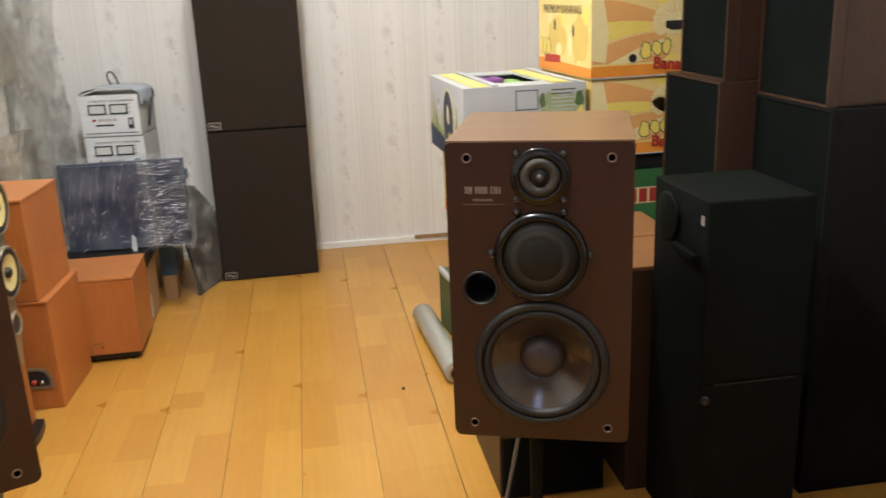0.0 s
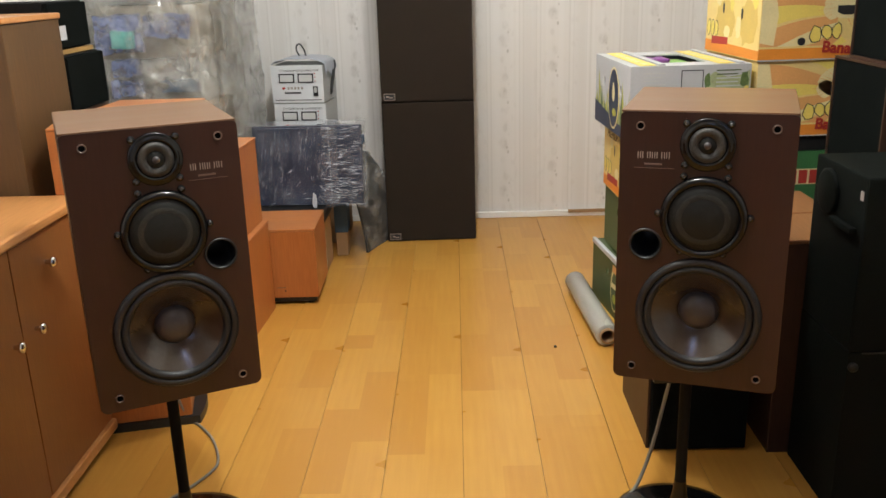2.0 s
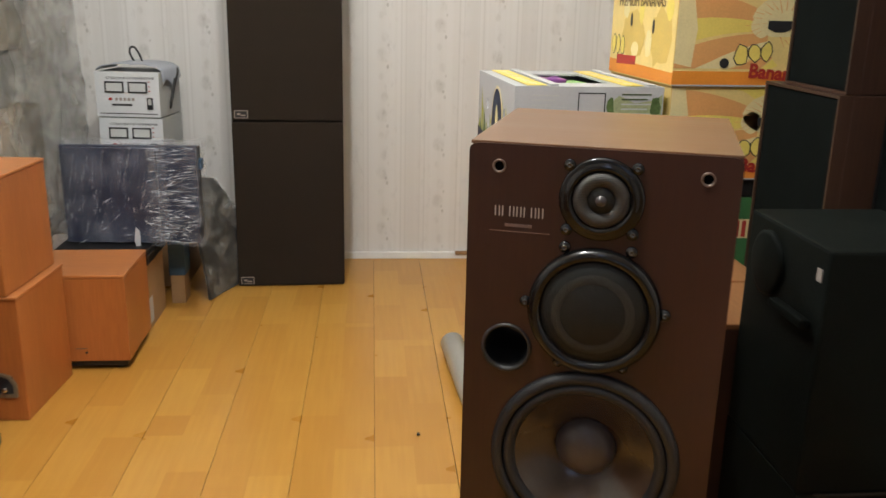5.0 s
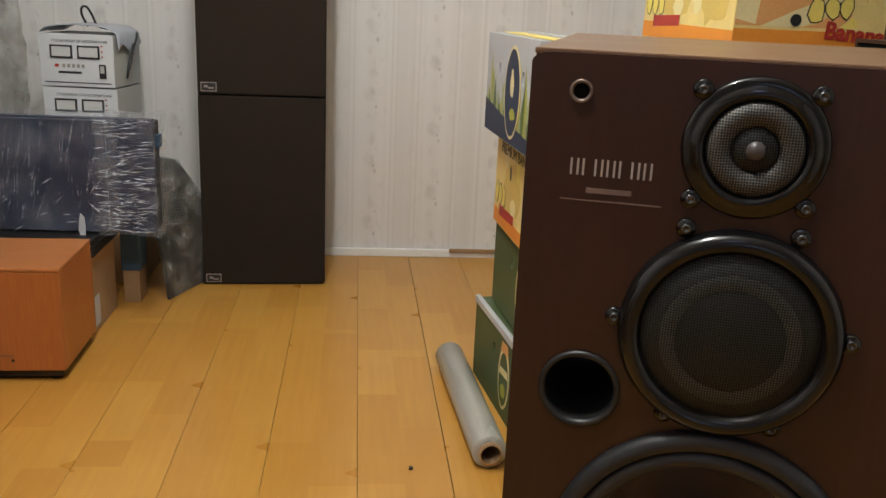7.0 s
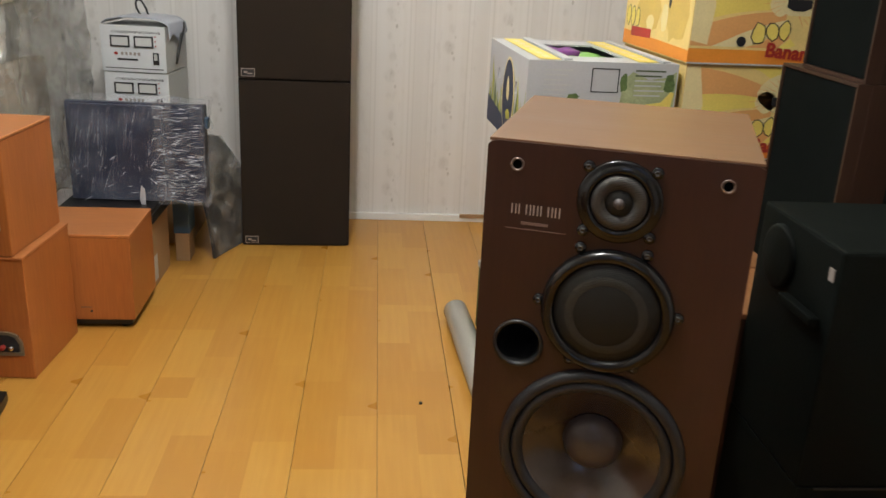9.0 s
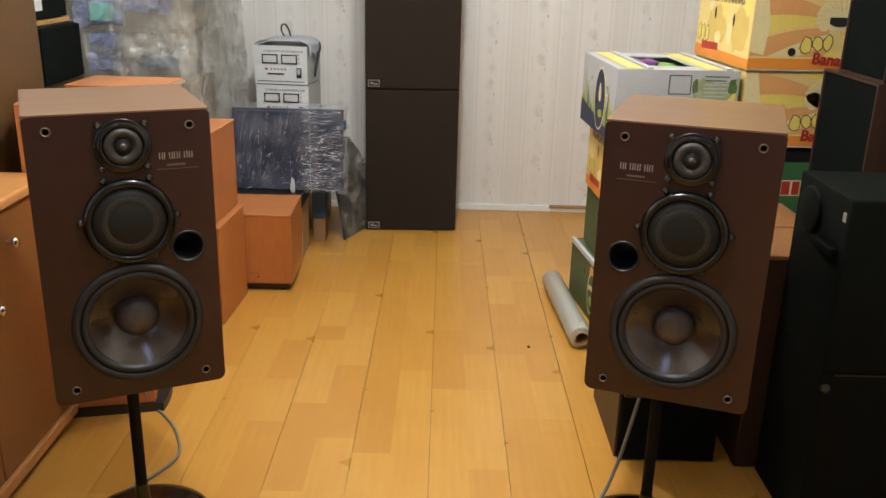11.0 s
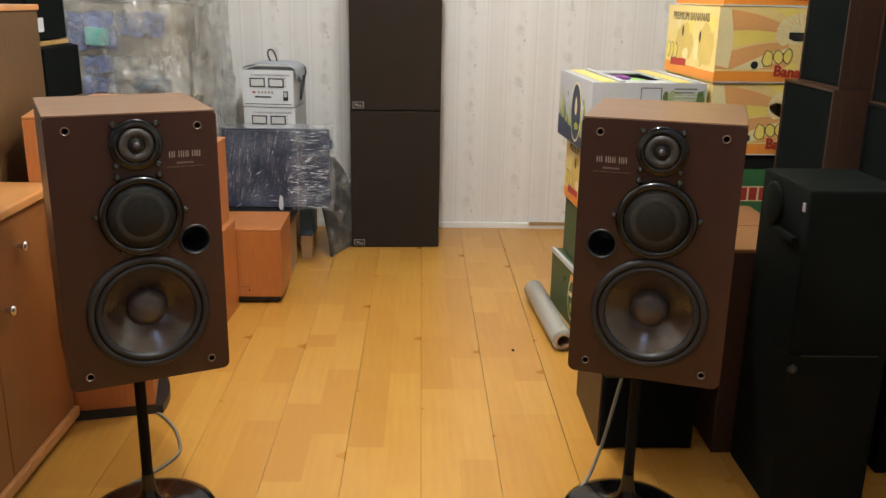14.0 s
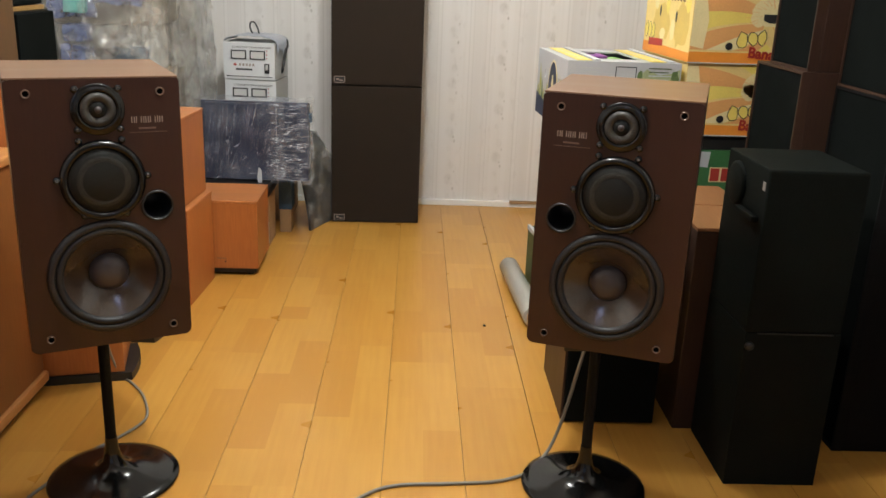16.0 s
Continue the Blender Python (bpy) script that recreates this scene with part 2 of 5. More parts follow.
def mesh_mat(name, base, metal=0.6, scale=470.0):
    """Fine perforated metal or woven grille cloth."""
    m, t, p = node_mat(name)
    n = t.nodes
    co = n.new("ShaderNodeTexCoord")
    sp = n.new("ShaderNodeSeparateXYZ")
    link(t, co.outputs["Object"], sp.inputs[0])
    flat = n.new("ShaderNodeCombineXYZ")
    link(t, sp.outputs[0], flat.inputs[0])
    link(t, sp.outputs[2], flat.inputs[1])
    v = n.new("ShaderNodeTexVoronoi")
    v.voronoi_dimensions = "2D"
    v.inputs["Scale"].default_value, v.inputs["Randomness"].default_value = scale, 0.08
    link(t, flat.outputs[0], v.inputs["Vector"])
    ramp = n.new("ShaderNodeValToRGB")
    ramp.color_ramp.elements[0].color = (*[c * 0.10 for c in base], 1)
    ramp.color_ramp.elements[1].color = (*[c * 1.25 for c in base], 1)
    ramp.color_ramp.elements[0].position, ramp.color_ramp.elements[1].position = 0.30, 0.48
    link(t, v.outputs["Distance"], ramp.inputs[0])
    link(t, ramp.outputs[0], p.inputs["Base Color"])
    p.inputs["Metallic"].default_value, p.inputs["Roughness"].default_value = metal, 0.5
    b = n.new("ShaderNodeBump")
    b.inputs["Strength"].default_value, b.inputs["Distance"].default_value = 0.5, 0.001
    link(t, v.outputs["Distance"], b.inputs["Height"])
    link(t, b.outputs[0], p.inputs["Normal"])
    return m


M = {}
M["floor"] = floor_mat()
M["paper_y"] = wallpaper("striped_wallpaper", 0)
M["paper_x"] = wallpaper("striped_wallpaper_side", 1)
M["ceiling"] = surf("white_ceiling_paint", (0.78, 0.77, 0.74), 0.8, vary=0.04)
M["white"] = surf("white_plastic_trim", (0.78, 0.77, 0.74), 0.4, vary=0.05)
M["bright"] = surf("bright_white_plastic", (0.88, 0.88, 0.87), 0.35, vary=0.03)
M["sub"] = surf("joint_dark", (0.07, 0.034, 0.012), 0.9)
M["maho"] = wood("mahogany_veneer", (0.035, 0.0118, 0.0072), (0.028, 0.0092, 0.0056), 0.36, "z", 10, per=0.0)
# same veneer, lightened so the colour holds the lamp light on the top
M["maho_top"] = wood("lit_mahogany_top", (0.175, 0.094, 0.049), (0.135, 0.070, 0.036), 0.36, "x", 10, per=0.0)
M["cherry"] = wood("cherry_veneer", (0.44, 0.150, 0.038), (0.37, 0.115, 0.028), 0.36, "z", 6, per=0.05)
M["cherry_top"] = wood("cherry_top", (0.52, 0.20, 0.065), (0.45, 0.16, 0.05), 0.33, "x", 6, per=0.05)
# door tone lowered to carry the loudspeaker's shadow; top and rail stay lighter
M["alder"] = wood("alder_laminate_shaded", (0.225, 0.084, 0.023), (0.195, 0.070, 0.018), 0.38, "z", 4, per=0.04)
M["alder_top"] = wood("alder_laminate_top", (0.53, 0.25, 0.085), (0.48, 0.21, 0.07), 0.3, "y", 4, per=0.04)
M["ochre"] = wood("ochre_board", (0.36, 0.21, 0.065), (0.29, 0.16, 0.045), 0.5, "x", 6)
M["tan"] = wood("tan_veneer", (0.100, 0.050, 0.016), (0.082, 0.039, 0.012), 0.5, "z", 5)
M["walnut"] = wood("walnut_veneer", (0.048, 0.021, 0.011), (0.030, 0.012, 0.007), 0.5, "z", 9)
# walnut brightened in colour for the light falling on the speaker tops
M["walnut_lit_top"] = wood("walnut_lit_top", (0.26, 0.115, 0.045), (0.20, 0.085, 0.035), 0.4, "y", 9)
M["black"] = surf("black_satin_plastic", (0.012, 0.012, 0.012), 0.42, vary=0.2)
M["black_gloss"] = surf("black_gloss_paint", (0.005, 0.005, 0.005), 0.13, vary=0.2, bump=0.0)
M["black_ash"] = surf("black_ash_vinyl", (0.0095, 0.0095, 0.0095), 0.6, spec=0.08, vary=0.35, stretch=(1, 1, 0.1), fine=200)
M["green_black"] = surf("black_textured_cabinet", (0.0062, 0.0080, 0.0070), 0.62, vary=0.2, bump=0.3, spec=0.06)
M["rubber"] = surf("rubber", (0.010, 0.010, 0.011), 0.5, vary=0.15)
M["flange"] = surf("grey_black_flange", (0.015, 0.015, 0.016), 0.45, vary=0.15, metal=0.1)
M["cone"] = surf("brown_glazed_cone", (0.040, 0.026, 0.018), 0.2, vary=0.1, bump=0.0, spec=0.8)
M["cap"] = surf("dust_cap", (0.06, 0.05, 0.05), 0.36, vary=0.1, bump=0.0)
M["grille_dark"] = mesh_mat("dark_perforated_metal", (0.026, 0.027, 0.025))
M["grille_mid"] = mesh_mat("smoke_perforated_metal", (0.056, 0.056, 0.050))
M["grille_light"] = mesh_mat("grey_perforated_metal", (0.088, 0.084, 0.078))
M["cloth"] = surf("brown_black_grille_cloth", (0.024, 0.017, 0.012), 0.9, vary=0.12, fine=420, bump=0.5, spec=0.2)
M["cloth_g"] = surf("black_grille_cloth", (0.0075, 0.0088, 0.0082), 0.95, vary=0.2, fine=420, bump=0.5, spec=0.0)
M["chrome"] = surf("chrome", (0.7, 0.7, 0.7), 0.18, metal=1.0, vary=0.05, bump=0)
M["socket"] = surf("socket_ring", (0.20, 0.15, 0.125), 0.28, metal=0.6, vary=0.1, bump=0)
M["screw"] = surf("black_steel_screw", (0.10, 0.10, 0.10), 0.25, metal=0.9, vary=0.1, bump=0)
M["silver"] = surf("champagne_silver_panel", (0.34, 0.30, 0.215), 0.32, metal=0.55, vary=0.06, bump=0.02)
M["cream"] = surf("cream_woven_cone", (0.66, 0.54, 0.24), 0.45, vary=0.1, fine=300, bump=0.3)
M["print_grey"] = surf("silver_print", (0.36, 0.31, 0.28), 0.35, vary=0.1, bump=0)
M["print_dim"] = surf("dim_silver_print", (0.15, 0.10, 0.085), 0.4, vary=0.1, bump=0)
M["steel_white"] = surf("white_enamel_steel", (0.72, 0.74, 0.76), 0.35, vary=0.04)
M["steel_grey"] = surf("grey_enamel_steel", (0.52, 0.53, 0.52), 0.42, vary=0.06)
M["ink"] = surf("black_print", (0.02, 0.02, 0.022), 0.5, vary=0.1, bump=0)
M["hollow"] = surf("unlit_hollow", (0.003, 0.003, 0.003), 0.9, vary=0.1, bump=0, spec=0.0)
M["brown_ink"] = surf("brown_print", (0.13, 0.085, 0.03), 0.5, vary=0.1, bump=0)
M["meter"] = surf("meter_face", (0.66, 0.67, 0.66), 0.2, vary=0.06, bump=0)
M["red"] = surf("red_print", (0.42, 0.035, 0.025), 0.5, vary=0.15, bump=0)
M["foam"] = surf("grey_blue_packing_foam", (0.43, 0.46, 0.53), 0.4, vary=0.1, bump=0.2)
M["card_white"] = surf("white_printed_card", (0.50, 0.51, 0.53), 0.6, vary=0.07)
M["card_kraft"] = surf("kraft_card", (0.36, 0.22, 0.11), 0.75, vary=0.12)
M["card_yellow"] = surf("yellow_printed_card", (0.68, 0.48, 0.13), 0.5, vary=0.1, scale=14)
M["card_cream"] = surf("cream_printed_card", (0.80, 0.61, 0.235), 0.5, vary=0.09, scale=22)
M["orange"] = surf("orange_print", (0.78, 0.28, 0.035), 0.5, vary=0.1, bump=0)
M["salmon"] = surf("salmon_orange_print", (0.74, 0.37, 0.13), 0.5, vary=0.1, bump=0)
M["lemon"] = surf("lemon_print", (0.82, 0.66, 0.15), 0.5, vary=0.1, bump=0)
M["pale"] = surf("pale_print", (0.80, 0.68, 0.36), 0.5, vary=0.1, bump=0)
M["card_green"] = surf("green_printed_card", (0.075, 0.105, 0.040), 0.55, vary=0.15)
M["card_leaf"] = surf("bright_green_card", (0.045, 0.16, 0.055), 0.5, vary=0.15)
M["navy"] = surf("navy_print", (0.035, 0.045, 0.085), 0.5, vary=0.15, bump=0)
M["olive"] = surf("yellow_green_print", (0.42, 0.42, 0.06), 0.5, vary=0.3, scale=40, bump=0)
M["sage"] = surf("sage_print", (0.36, 0.40, 0.22), 0.5, vary=0.3, scale=30, bump=0)
M["leaf_ink"] = surf("leaf_green_print", (0.10, 0.16, 0.05), 0.5, vary=0.35, scale=40, bump=0)
M["purple"] = surf("purple_plastic", (0.22, 0.06, 0.28), 0.4, vary=0.15)
M["lime"] = surf("lime_plastic", (0.25, 0.55, 0.12), 0.4, vary=0.15)
M["blue"] = surf("blue_card", (0.035, 0.085, 0.15), 0.5, vary=0.15)
M["bluefilm"] = film_mat("blue_tinted_film", (0.24, 0.29, 0.50), 0.40, 0.95, 0.12, 18)
M["cyan"] = surf("turquoise_card", (0.15, 0.42, 0.38), 0.5, vary=0.1)
# extra blue in the base colour paints the wrapped panels' sheen
M["slate"] = surf("slate_plastic_blue_sheen", (0.020, 0.029, 0.062), 0.35, vary=0.3)
M["cable"] = surf("grey_cable_sheath", (0.22, 0.21, 0.19), 0.45, vary=0.1)
M["blackcable"] = surf("black_cable_sheath", (0.02, 0.02, 0.02), 0.4, vary=0.1)
# cloudy opacity of this pale film also draws the wrap's blotchy highlights
M["film"] = film_mat("clear_packing_film", (0.60, 0.585, 0.53), 0.14, 0.60, 0.13, 7)
M["film_clear"] = film_mat("thin_clear_film", (0.66, 0.66, 0.66), 0.03, 0.34, 0.10, 12)
M["beige_pack"] = surf("beige_card_pack", (0.34, 0.295, 0.225), 0.6, vary=0.25, scale=7)
M["grey_pack"] = surf("grey_plastic_pack", (0.27, 0.27, 0.26), 0.5, vary=0.3, scale=6)
# tight film's pale patches raised in opacity to give its highlights
M["film_tight"] = film_mat("tight_stretch_film", (0.50, 0.53, 0.62), 0.05, 0.27, 0.07, 9)
M["film_cross"] = film_mat("tight_stretch_film_across", (0.58, 0.60, 0.66), 0.05, 0.18, 0.07, 16)
M["film_dark"] = film_mat("dull_dusty_film", (0.27, 0.265, 0.245), 0.15, 0.72, 0.16, 8)
# lightened, more opaque patches paint the speckled highlights on the dusty film
M["film_grey"] = film_mat("grey_dusty_film_glints", (0.42, 0.42, 0.41), 0.12, 0.66, 0.12, 14)
# near-white fold colour paints the reflections along the creases
M["fold"] = film_mat("film_fold_glint", (0.80, 0.83, 0.90), 0.22, 0.80, 0.12, 40)
M["film_roll"] = surf("rolled_stretch_film", (0.40, 0.39, 0.35), 0.26, vary=0.05, scale=3, stretch=(1, 1, 0.3), bump=0.0, metal=0.1, coat=0.3)


# ---- mesh helpers ----
def put(name, bm, mat, parent=None, label="", m=None, smooth=False):
    me = bpy.data.meshes.new(name)
    bmesh.ops.recalc_face_normals(bm, faces=bm.faces)
    if smooth:
        for f in bm.faces:
            f.smooth = True
    bm.to_mesh(me)
    bm.free()
    if mat is not None:
        me.materials.append(mat)
    ob = new(name, me)
    if parent is not None:
        ob.parent = parent
    if m is not None:
        ob.matrix_local = m
    if label:
        ob["label"] = label
    return ob


def part(name, bm, mat, parent, label="", m=None, smooth=False):
    return put(name, bm, mat, parent, label, m, smooth)


def thing(name, m, label, category, group=""):
    ob = new(name)
    ob.matrix_world = m
    return tagged(ob, label, category, group)


def box(x0, y0, z0, x1, y1, z1, bev=0.003, segs=2):
    bm = bmesh.new()
    bmesh.ops.create_cube(bm, size=1)
    for v in bm.verts:
        v.co = Vector((x0 + (v.co.x + 0.5) * (x1 - x0), y0 + (v.co.y + 0.5) * (y1 - y0), z0 + (v.co.z + 0.5) * (z1 - z0)))
    if bev:
        bmesh.ops.bevel(bm, geom=bm.edges[:], offset=bev, segments=segs, affect="EDGES", profile=0.6)
    return bm


def lathe(profile, segs=40, m=None):
    """Turns (radius, height) pairs about z."""
    bm = bmesh.new()
    rings = []
    for r, h in profile:
        if r < 1e-6:
            rings.append([bm.verts.new((0, 0, h))])
        else:
            rings.append([bm.verts.new((r * math.cos(a), r * math.sin(a), h)) for a in [2 * math.pi * k / segs for k in range(segs)]])
    for a, b in zip(rings, rings[1:]):
        for k in range(segs):
            q = [a[k % len(a)], a[(k + 1) % len(a)], b[(k + 1) % len(b)], b[k % len(b)]]
            q = list(dict.fromkeys(q))
            if len(q) > 2:
                bm.faces.new(q)
    if m is not None:
        bm.transform(m)
    return bm


def join(*bms):
    out = bms[0]
    for b in bms[1:]:
        me = bpy.data.meshes.new("join")
        b.to_mesh(me)
        b.free()
        out.from_mesh(me)
        bpy.data.meshes.remove(me)
    return out


def loop_pts(kind, cx, cy, rx, ry, n=28):
    if kind == "rect":
        return [(cx - rx, cy - ry), (cx + rx, cy - ry), (cx + rx, cy + ry), (cx - rx, cy + ry)]
    return [(cx + rx * math.cos(2 * math.pi * k / n), cy + ry * math.sin(2 * math.pi * k / n)) for k in range(n)]


def plate(outline, thick, holes=()):
    """A flat plate in the local xz plane, its face at y = 0 and its back at y = thick, with real holes."""
    bm = bmesh.new()
    edges = []
    for pts in (outline, *holes):
        vs = [bm.verts.new((x, 0, z)) for x, z in pts]
        edges += [bm.edges.new((vs[i], vs[(i + 1) % len(vs)])) for i in range(len(vs))]
    bmesh.ops.triangle_fill(bm, edges=edges, use_beauty=True, use_dissolve=False)
    ext = bmesh.ops.extrude_face_region(bm, geom=bm.faces[:])
    bmesh.ops.translate(bm, verts=[g for g in ext["geom"] if isinstance(g, bmesh.types.BMVert)], vec=(0, thick, 0))
    return bm


def tube(points, r, segs=8, steps=8):
    """A round cord through the points, smoothed."""
    pts = [Vector(p) for p in points]
    ext = [pts[0] * 2 - pts[1]] + pts + [pts[-1] * 2 - pts[-2]]
    path = []
    for i in range(1, len(ext) - 2):
        a, b, c, d = ext[i - 1:i + 3]
        for k in range(steps):
            t = k / steps
            path.append(0.5 * ((2 * b) + (c - a) * t + (2 * a - 5 * b + 4 * c - d) * t * t + (3 * b - a - 3 * c + d) * t ** 3))
    path.append(pts[-1])
    bm = bmesh.new()
    rings = []
    for i, p in enumerate(path):
        d = (path[min(i + 1, len(path) - 1)] - path[max(i - 1, 0)]).normalized()
        s = d.cross(Vector((0.13, 0.21, 0.97))).normalized()
        u = s.cross(d)
        rings.append([bm.verts.new(p + r * (s * math.cos(2 * math.pi * k / segs) + u * math.sin(2 * math.pi * k / segs))) for k in range(segs)])
    for a, b in zip(rings, rings[1:]):
        for k in range(segs):
            bm.faces.new((a[k], a[(k + 1) % segs], b[(k + 1) % segs], b[k]))
    bm.faces.new(rings[0])
    bm.faces.new(rings[-1])
    return bm


FRONT = Matrix.Rotation(math.pi / 2, 4, "X")     # turns a lathe's z to face -y


def facing(cx, cz, y=0.0):
    return Matrix.Translation((cx, y, cz)) @ FRONT


def text_mesh(s, size, bold=0.0):
    cu = bpy.data.curves.new("lettering", "FONT")
    cu.body, cu.size, cu.extrude, cu.offset, cu.resolution_u = s, size, 0.0004, bold, 3
    tmp = bpy.data.objects.new("lettering_tmp", cu)
    scene.collection.objects.link(tmp)
    bpy.context.view_layer.update()
    me = bpy.data.meshes.new_from_object(tmp.evaluated_get(bpy.context.evaluated_depsgraph_get()))
    bpy.data.objects.remove(tmp)
    bpy.data.curves.remove(cu)
    return me


def crumple(bm, amount, scale, seed=0.0):
    for v in bm.verts:
        d = noise.noise_vector(v.co * scale + Vector((seed, seed * 1.7, -seed)))
        e = noise.noise_vector(v.co * scale * 3.1 + Vector((seed, 3, 7)))
        v.co += d * amount + e * amount * 0.4
    return bm


def grid_box(x0, y0, z0, x1, y1, z1, cuts):
    bm = bmesh.new()
    bmesh.ops.create_cube(bm, size=1)
    bmesh.ops.subdivide_edges(bm, edges=bm.edges[:], cuts=cuts, use_grid_fill=True)
    for v in bm.verts:
        v.co = Vector((x0 + (v.co.x + 0.5) * (x1 - x0), y0 + (v.co.y + 0.5) * (y1 - y0), z0 + (v.co.z + 0.5) * (z1 - z0)))
    return bm


# ---- the room ----
XL, XR, YB, YF, ZC = -1.66, 1.80, -4.50, 4.53, 2.50


def slab(name, x0, y0, z0, x1, y1, z1, mat, label, category):
    return tagged(put(name, box(x0, y0, z0, x1, y1, z1, 0), mat), label, category, kind="structure")


floor = slab("floor", XL, YB, -0.10, XR, YF, -0.012, M["sub"], "honey-coloured beech laminate floor of long boards", "floor")
slab("wall_back", XL - 0.1, YF, -0.1, XR + 0.1, YF + 0.12, ZC, M["paper_y"], "off-white wallpaper with pale vertical stripes", "wall")
slab("wall_left", XL - 0.12, YB, -0.1, XL, YF, ZC, M["paper_x"], "off-white striped wallpaper behind the stored speakers", "wall")
slab("wall_right", XR, YB, -0.1, XR + 0.12, YF, ZC, M["paper_x"], "off-white striped wallpaper behind dark speakers", "wall")
put("wall_rear", plate([(XL - 0.1, -0.1), (XR + 0.1, -0.1), (XR + 0.1, ZC), (XL - 0.1, ZC)], -0.12,
                       [loop_pts("rect", -0.3, 1.75, 0.66, 0.61)]), M["paper_y"], m=pose(0, YB, 0))
tagged(bpy.data.objects["wall_rear"], "plain papered wall with a window opening", "wall", kind="structure")
slab("ceiling", XL - 0.1, YB - 0.12, ZC, XR + 0.1, YF + 0.12, ZC + 0.1, M["ceiling"], "plain white painted ceiling", "ceiling")
win = tagged(put("window_1", plate(loop_pts("rect", -0.3, 1.75, 0.66, 0.61), 0.05, [loop_pts("rect", -0.3, 1.75, 0.61, 0.56)]), M["white"],
                 m=pose(0, YB - 0.06, 0)), "white framed window", "window", kind="structure")
tagged(put("baseboard", box(-1.4, YF - 0.022, 0.0, 1.78, YF - 0.002, 0.034, 0.004), M["bright"]),
       "narrow white plastic baseboard along the papered wall", "baseboard", kind="structure")
tagged(put("trim", box(0.57, YF - 0.034, 0.024, 1.5, YF - 0.0235, 0.042, 0.002), M["card_kraft"]),
       "thin brown strip lying along the baseboard", "trim", kind="structure")

# ceiling lights: a rose and a short stem over each glowing bulb
for place, watts in LAMPS:
    lamp = thing("ceiling_light", pose(place[0], place[1], ZC), "white ceiling light with a short stem, switched on", "lamp", "ceiling lights")
    part("rose", lathe([(0.0, -0.03), (0.05, -0.028), (0.062, -0.01), (0.064, -0.0005)], 32), M["white"], lamp, smooth=True)
    part("stem", lathe([(0.010, -0.028), (0.010, -0.085)], 16), M["white"], lamp, smooth=True)


lamp = thing("ceiling_panel", pose(-0.06, -0.30, ZC), "small flat cool-white ceiling panel light", "lamp")
part("frame", plate(loop_pts("rect", 0, 0, 0.23, 0.17), 0.014, [loop_pts("rect", 0, 0, 0.212, 0.152)]), M["white"], lamp, m=Matrix.Translation((0, 0, -0.0005)) @ Matrix.Rotation(-math.pi / 2, 4, "X"))


# ---- things: loudspeakers on stands ----
def bookshelf_speaker(name, m, flip, label):
    """Three-way loudspeaker; local x across the baffle, front at y = 0, base at z = 0."""
    W, D, H = 0.343, 0.355, 0.597
    t = thing(name, m, label, "speaker", "pair of loudspeakers on stands")
    k = -1 if flip else 1
    # cabinet shell behind the baffle
    shell = plate([(-W / 2, 0), (W / 2, 0), (W / 2, H), (-W / 2, H)], D - 0.042, [[(-W / 2 + 0.018, 0.018), (W / 2 - 0.018, 0.018), (W / 2 - 0.018, H - 0.018), (-W / 2 + 0.018, H - 0.018)]])
    part("cabinet", shell, M["maho"], t, m=pose(0, 0.022, 0))
    part("back_panel", box(-W / 2, D - 0.0195, 0, W / 2, D, H, 0.003), M["maho"], t)
    # lit copy of the cabinet veneer on the upward face
    part("top_panel", box(-W / 2 + 0.001, 0.004, H - 0.002, W / 2 - 0.001, D - 0.002, H + 0.0025, 0.0012), M["maho_top"], t, "wooden top with its lamp-lit brightness in the colour")
    c = 0.016
    out = []
    for cx, cz, a0 in ((W / 2 - c, c, -90), (W / 2 - c, H - c * 0.5, 0), (-W / 2 + c, H - c * 0.5, 90), (-W / 2 + c, c, 180)):
        for s in range(5):
            a = radians(a0 + s * 22.5)
            rr = c if cz < 0.1 else c * 0.5
            out.append((cx + (c if cz < 0.1 else c) * math.cos(a), cz + rr * math.sin(a)))
    pr = (-0.112 * k, 0.316, 0.031)
    baf = plate(out, 0.0215, [loop_pts("c", pr[0], pr[1], pr[2], pr[2], 36), loop_pts("c", 0.003, 0.163, 0.1125, 0.1125, 48)])
    part("baffle", baf, M["maho"], t)
    part("port", lathe([(pr[2] + 0.004, 0.0), (pr[2] + 0.004, 0.003), (pr[2], 0.004), (pr[2] - 0.002, -0.002), (pr[2] - 0.003, -0.10), (0, -0.10)], 36,
                       facing(pr[0], pr[1], -0.0005)), M["black"], t, smooth=True)
    # tweeter
    tz = 0.533
    tw = part("tweeter", lathe([(0.0545, 0), (0.0545, 0.003), (0.052, 0.0055), (0.049, 0.005), (0.0465, 0.006), (0.043, 0.0095), (0.039, 0.0085), (0.037, 0.005), (0, 0.004)], 56, facing(0.003, tz)), M["black_gloss"], t, smooth=True)
    part("mesh_ring", lathe([(0.0365, 0.004), (0.034, 0.010), (0.027, 0.012), (0.019, 0.009), (0.0175, 0.006)], 40, facing(0.003, tz)), M["grille_light"], tw, "pale perforated metal ring", smooth=True)
    part("mesh_dome", lathe([(0.018, 0.006), (0.012, 0.010), (0.0, 0.011)], 32, facing(0.003, tz)), M["grille_dark"], tw, smooth=True)
    part("dome", lathe([(0.0075, 0.010), (0.005, 0.0145), (0, 0.0155)], 20, facing(0.003, tz)), M["cap"], tw, smooth=True)
    for sx in (-1, 1):
        for sz in (-1, 1):
            part("ear", lathe([(0.0078, 0), (0.0078, 0.003), (0.0070, 0.0042), (0, 0.0042)], 18, facing(0.003 + sx * 0.0425, tz + sz * 0.0425)), M["black_gloss"], tw, smooth=True)
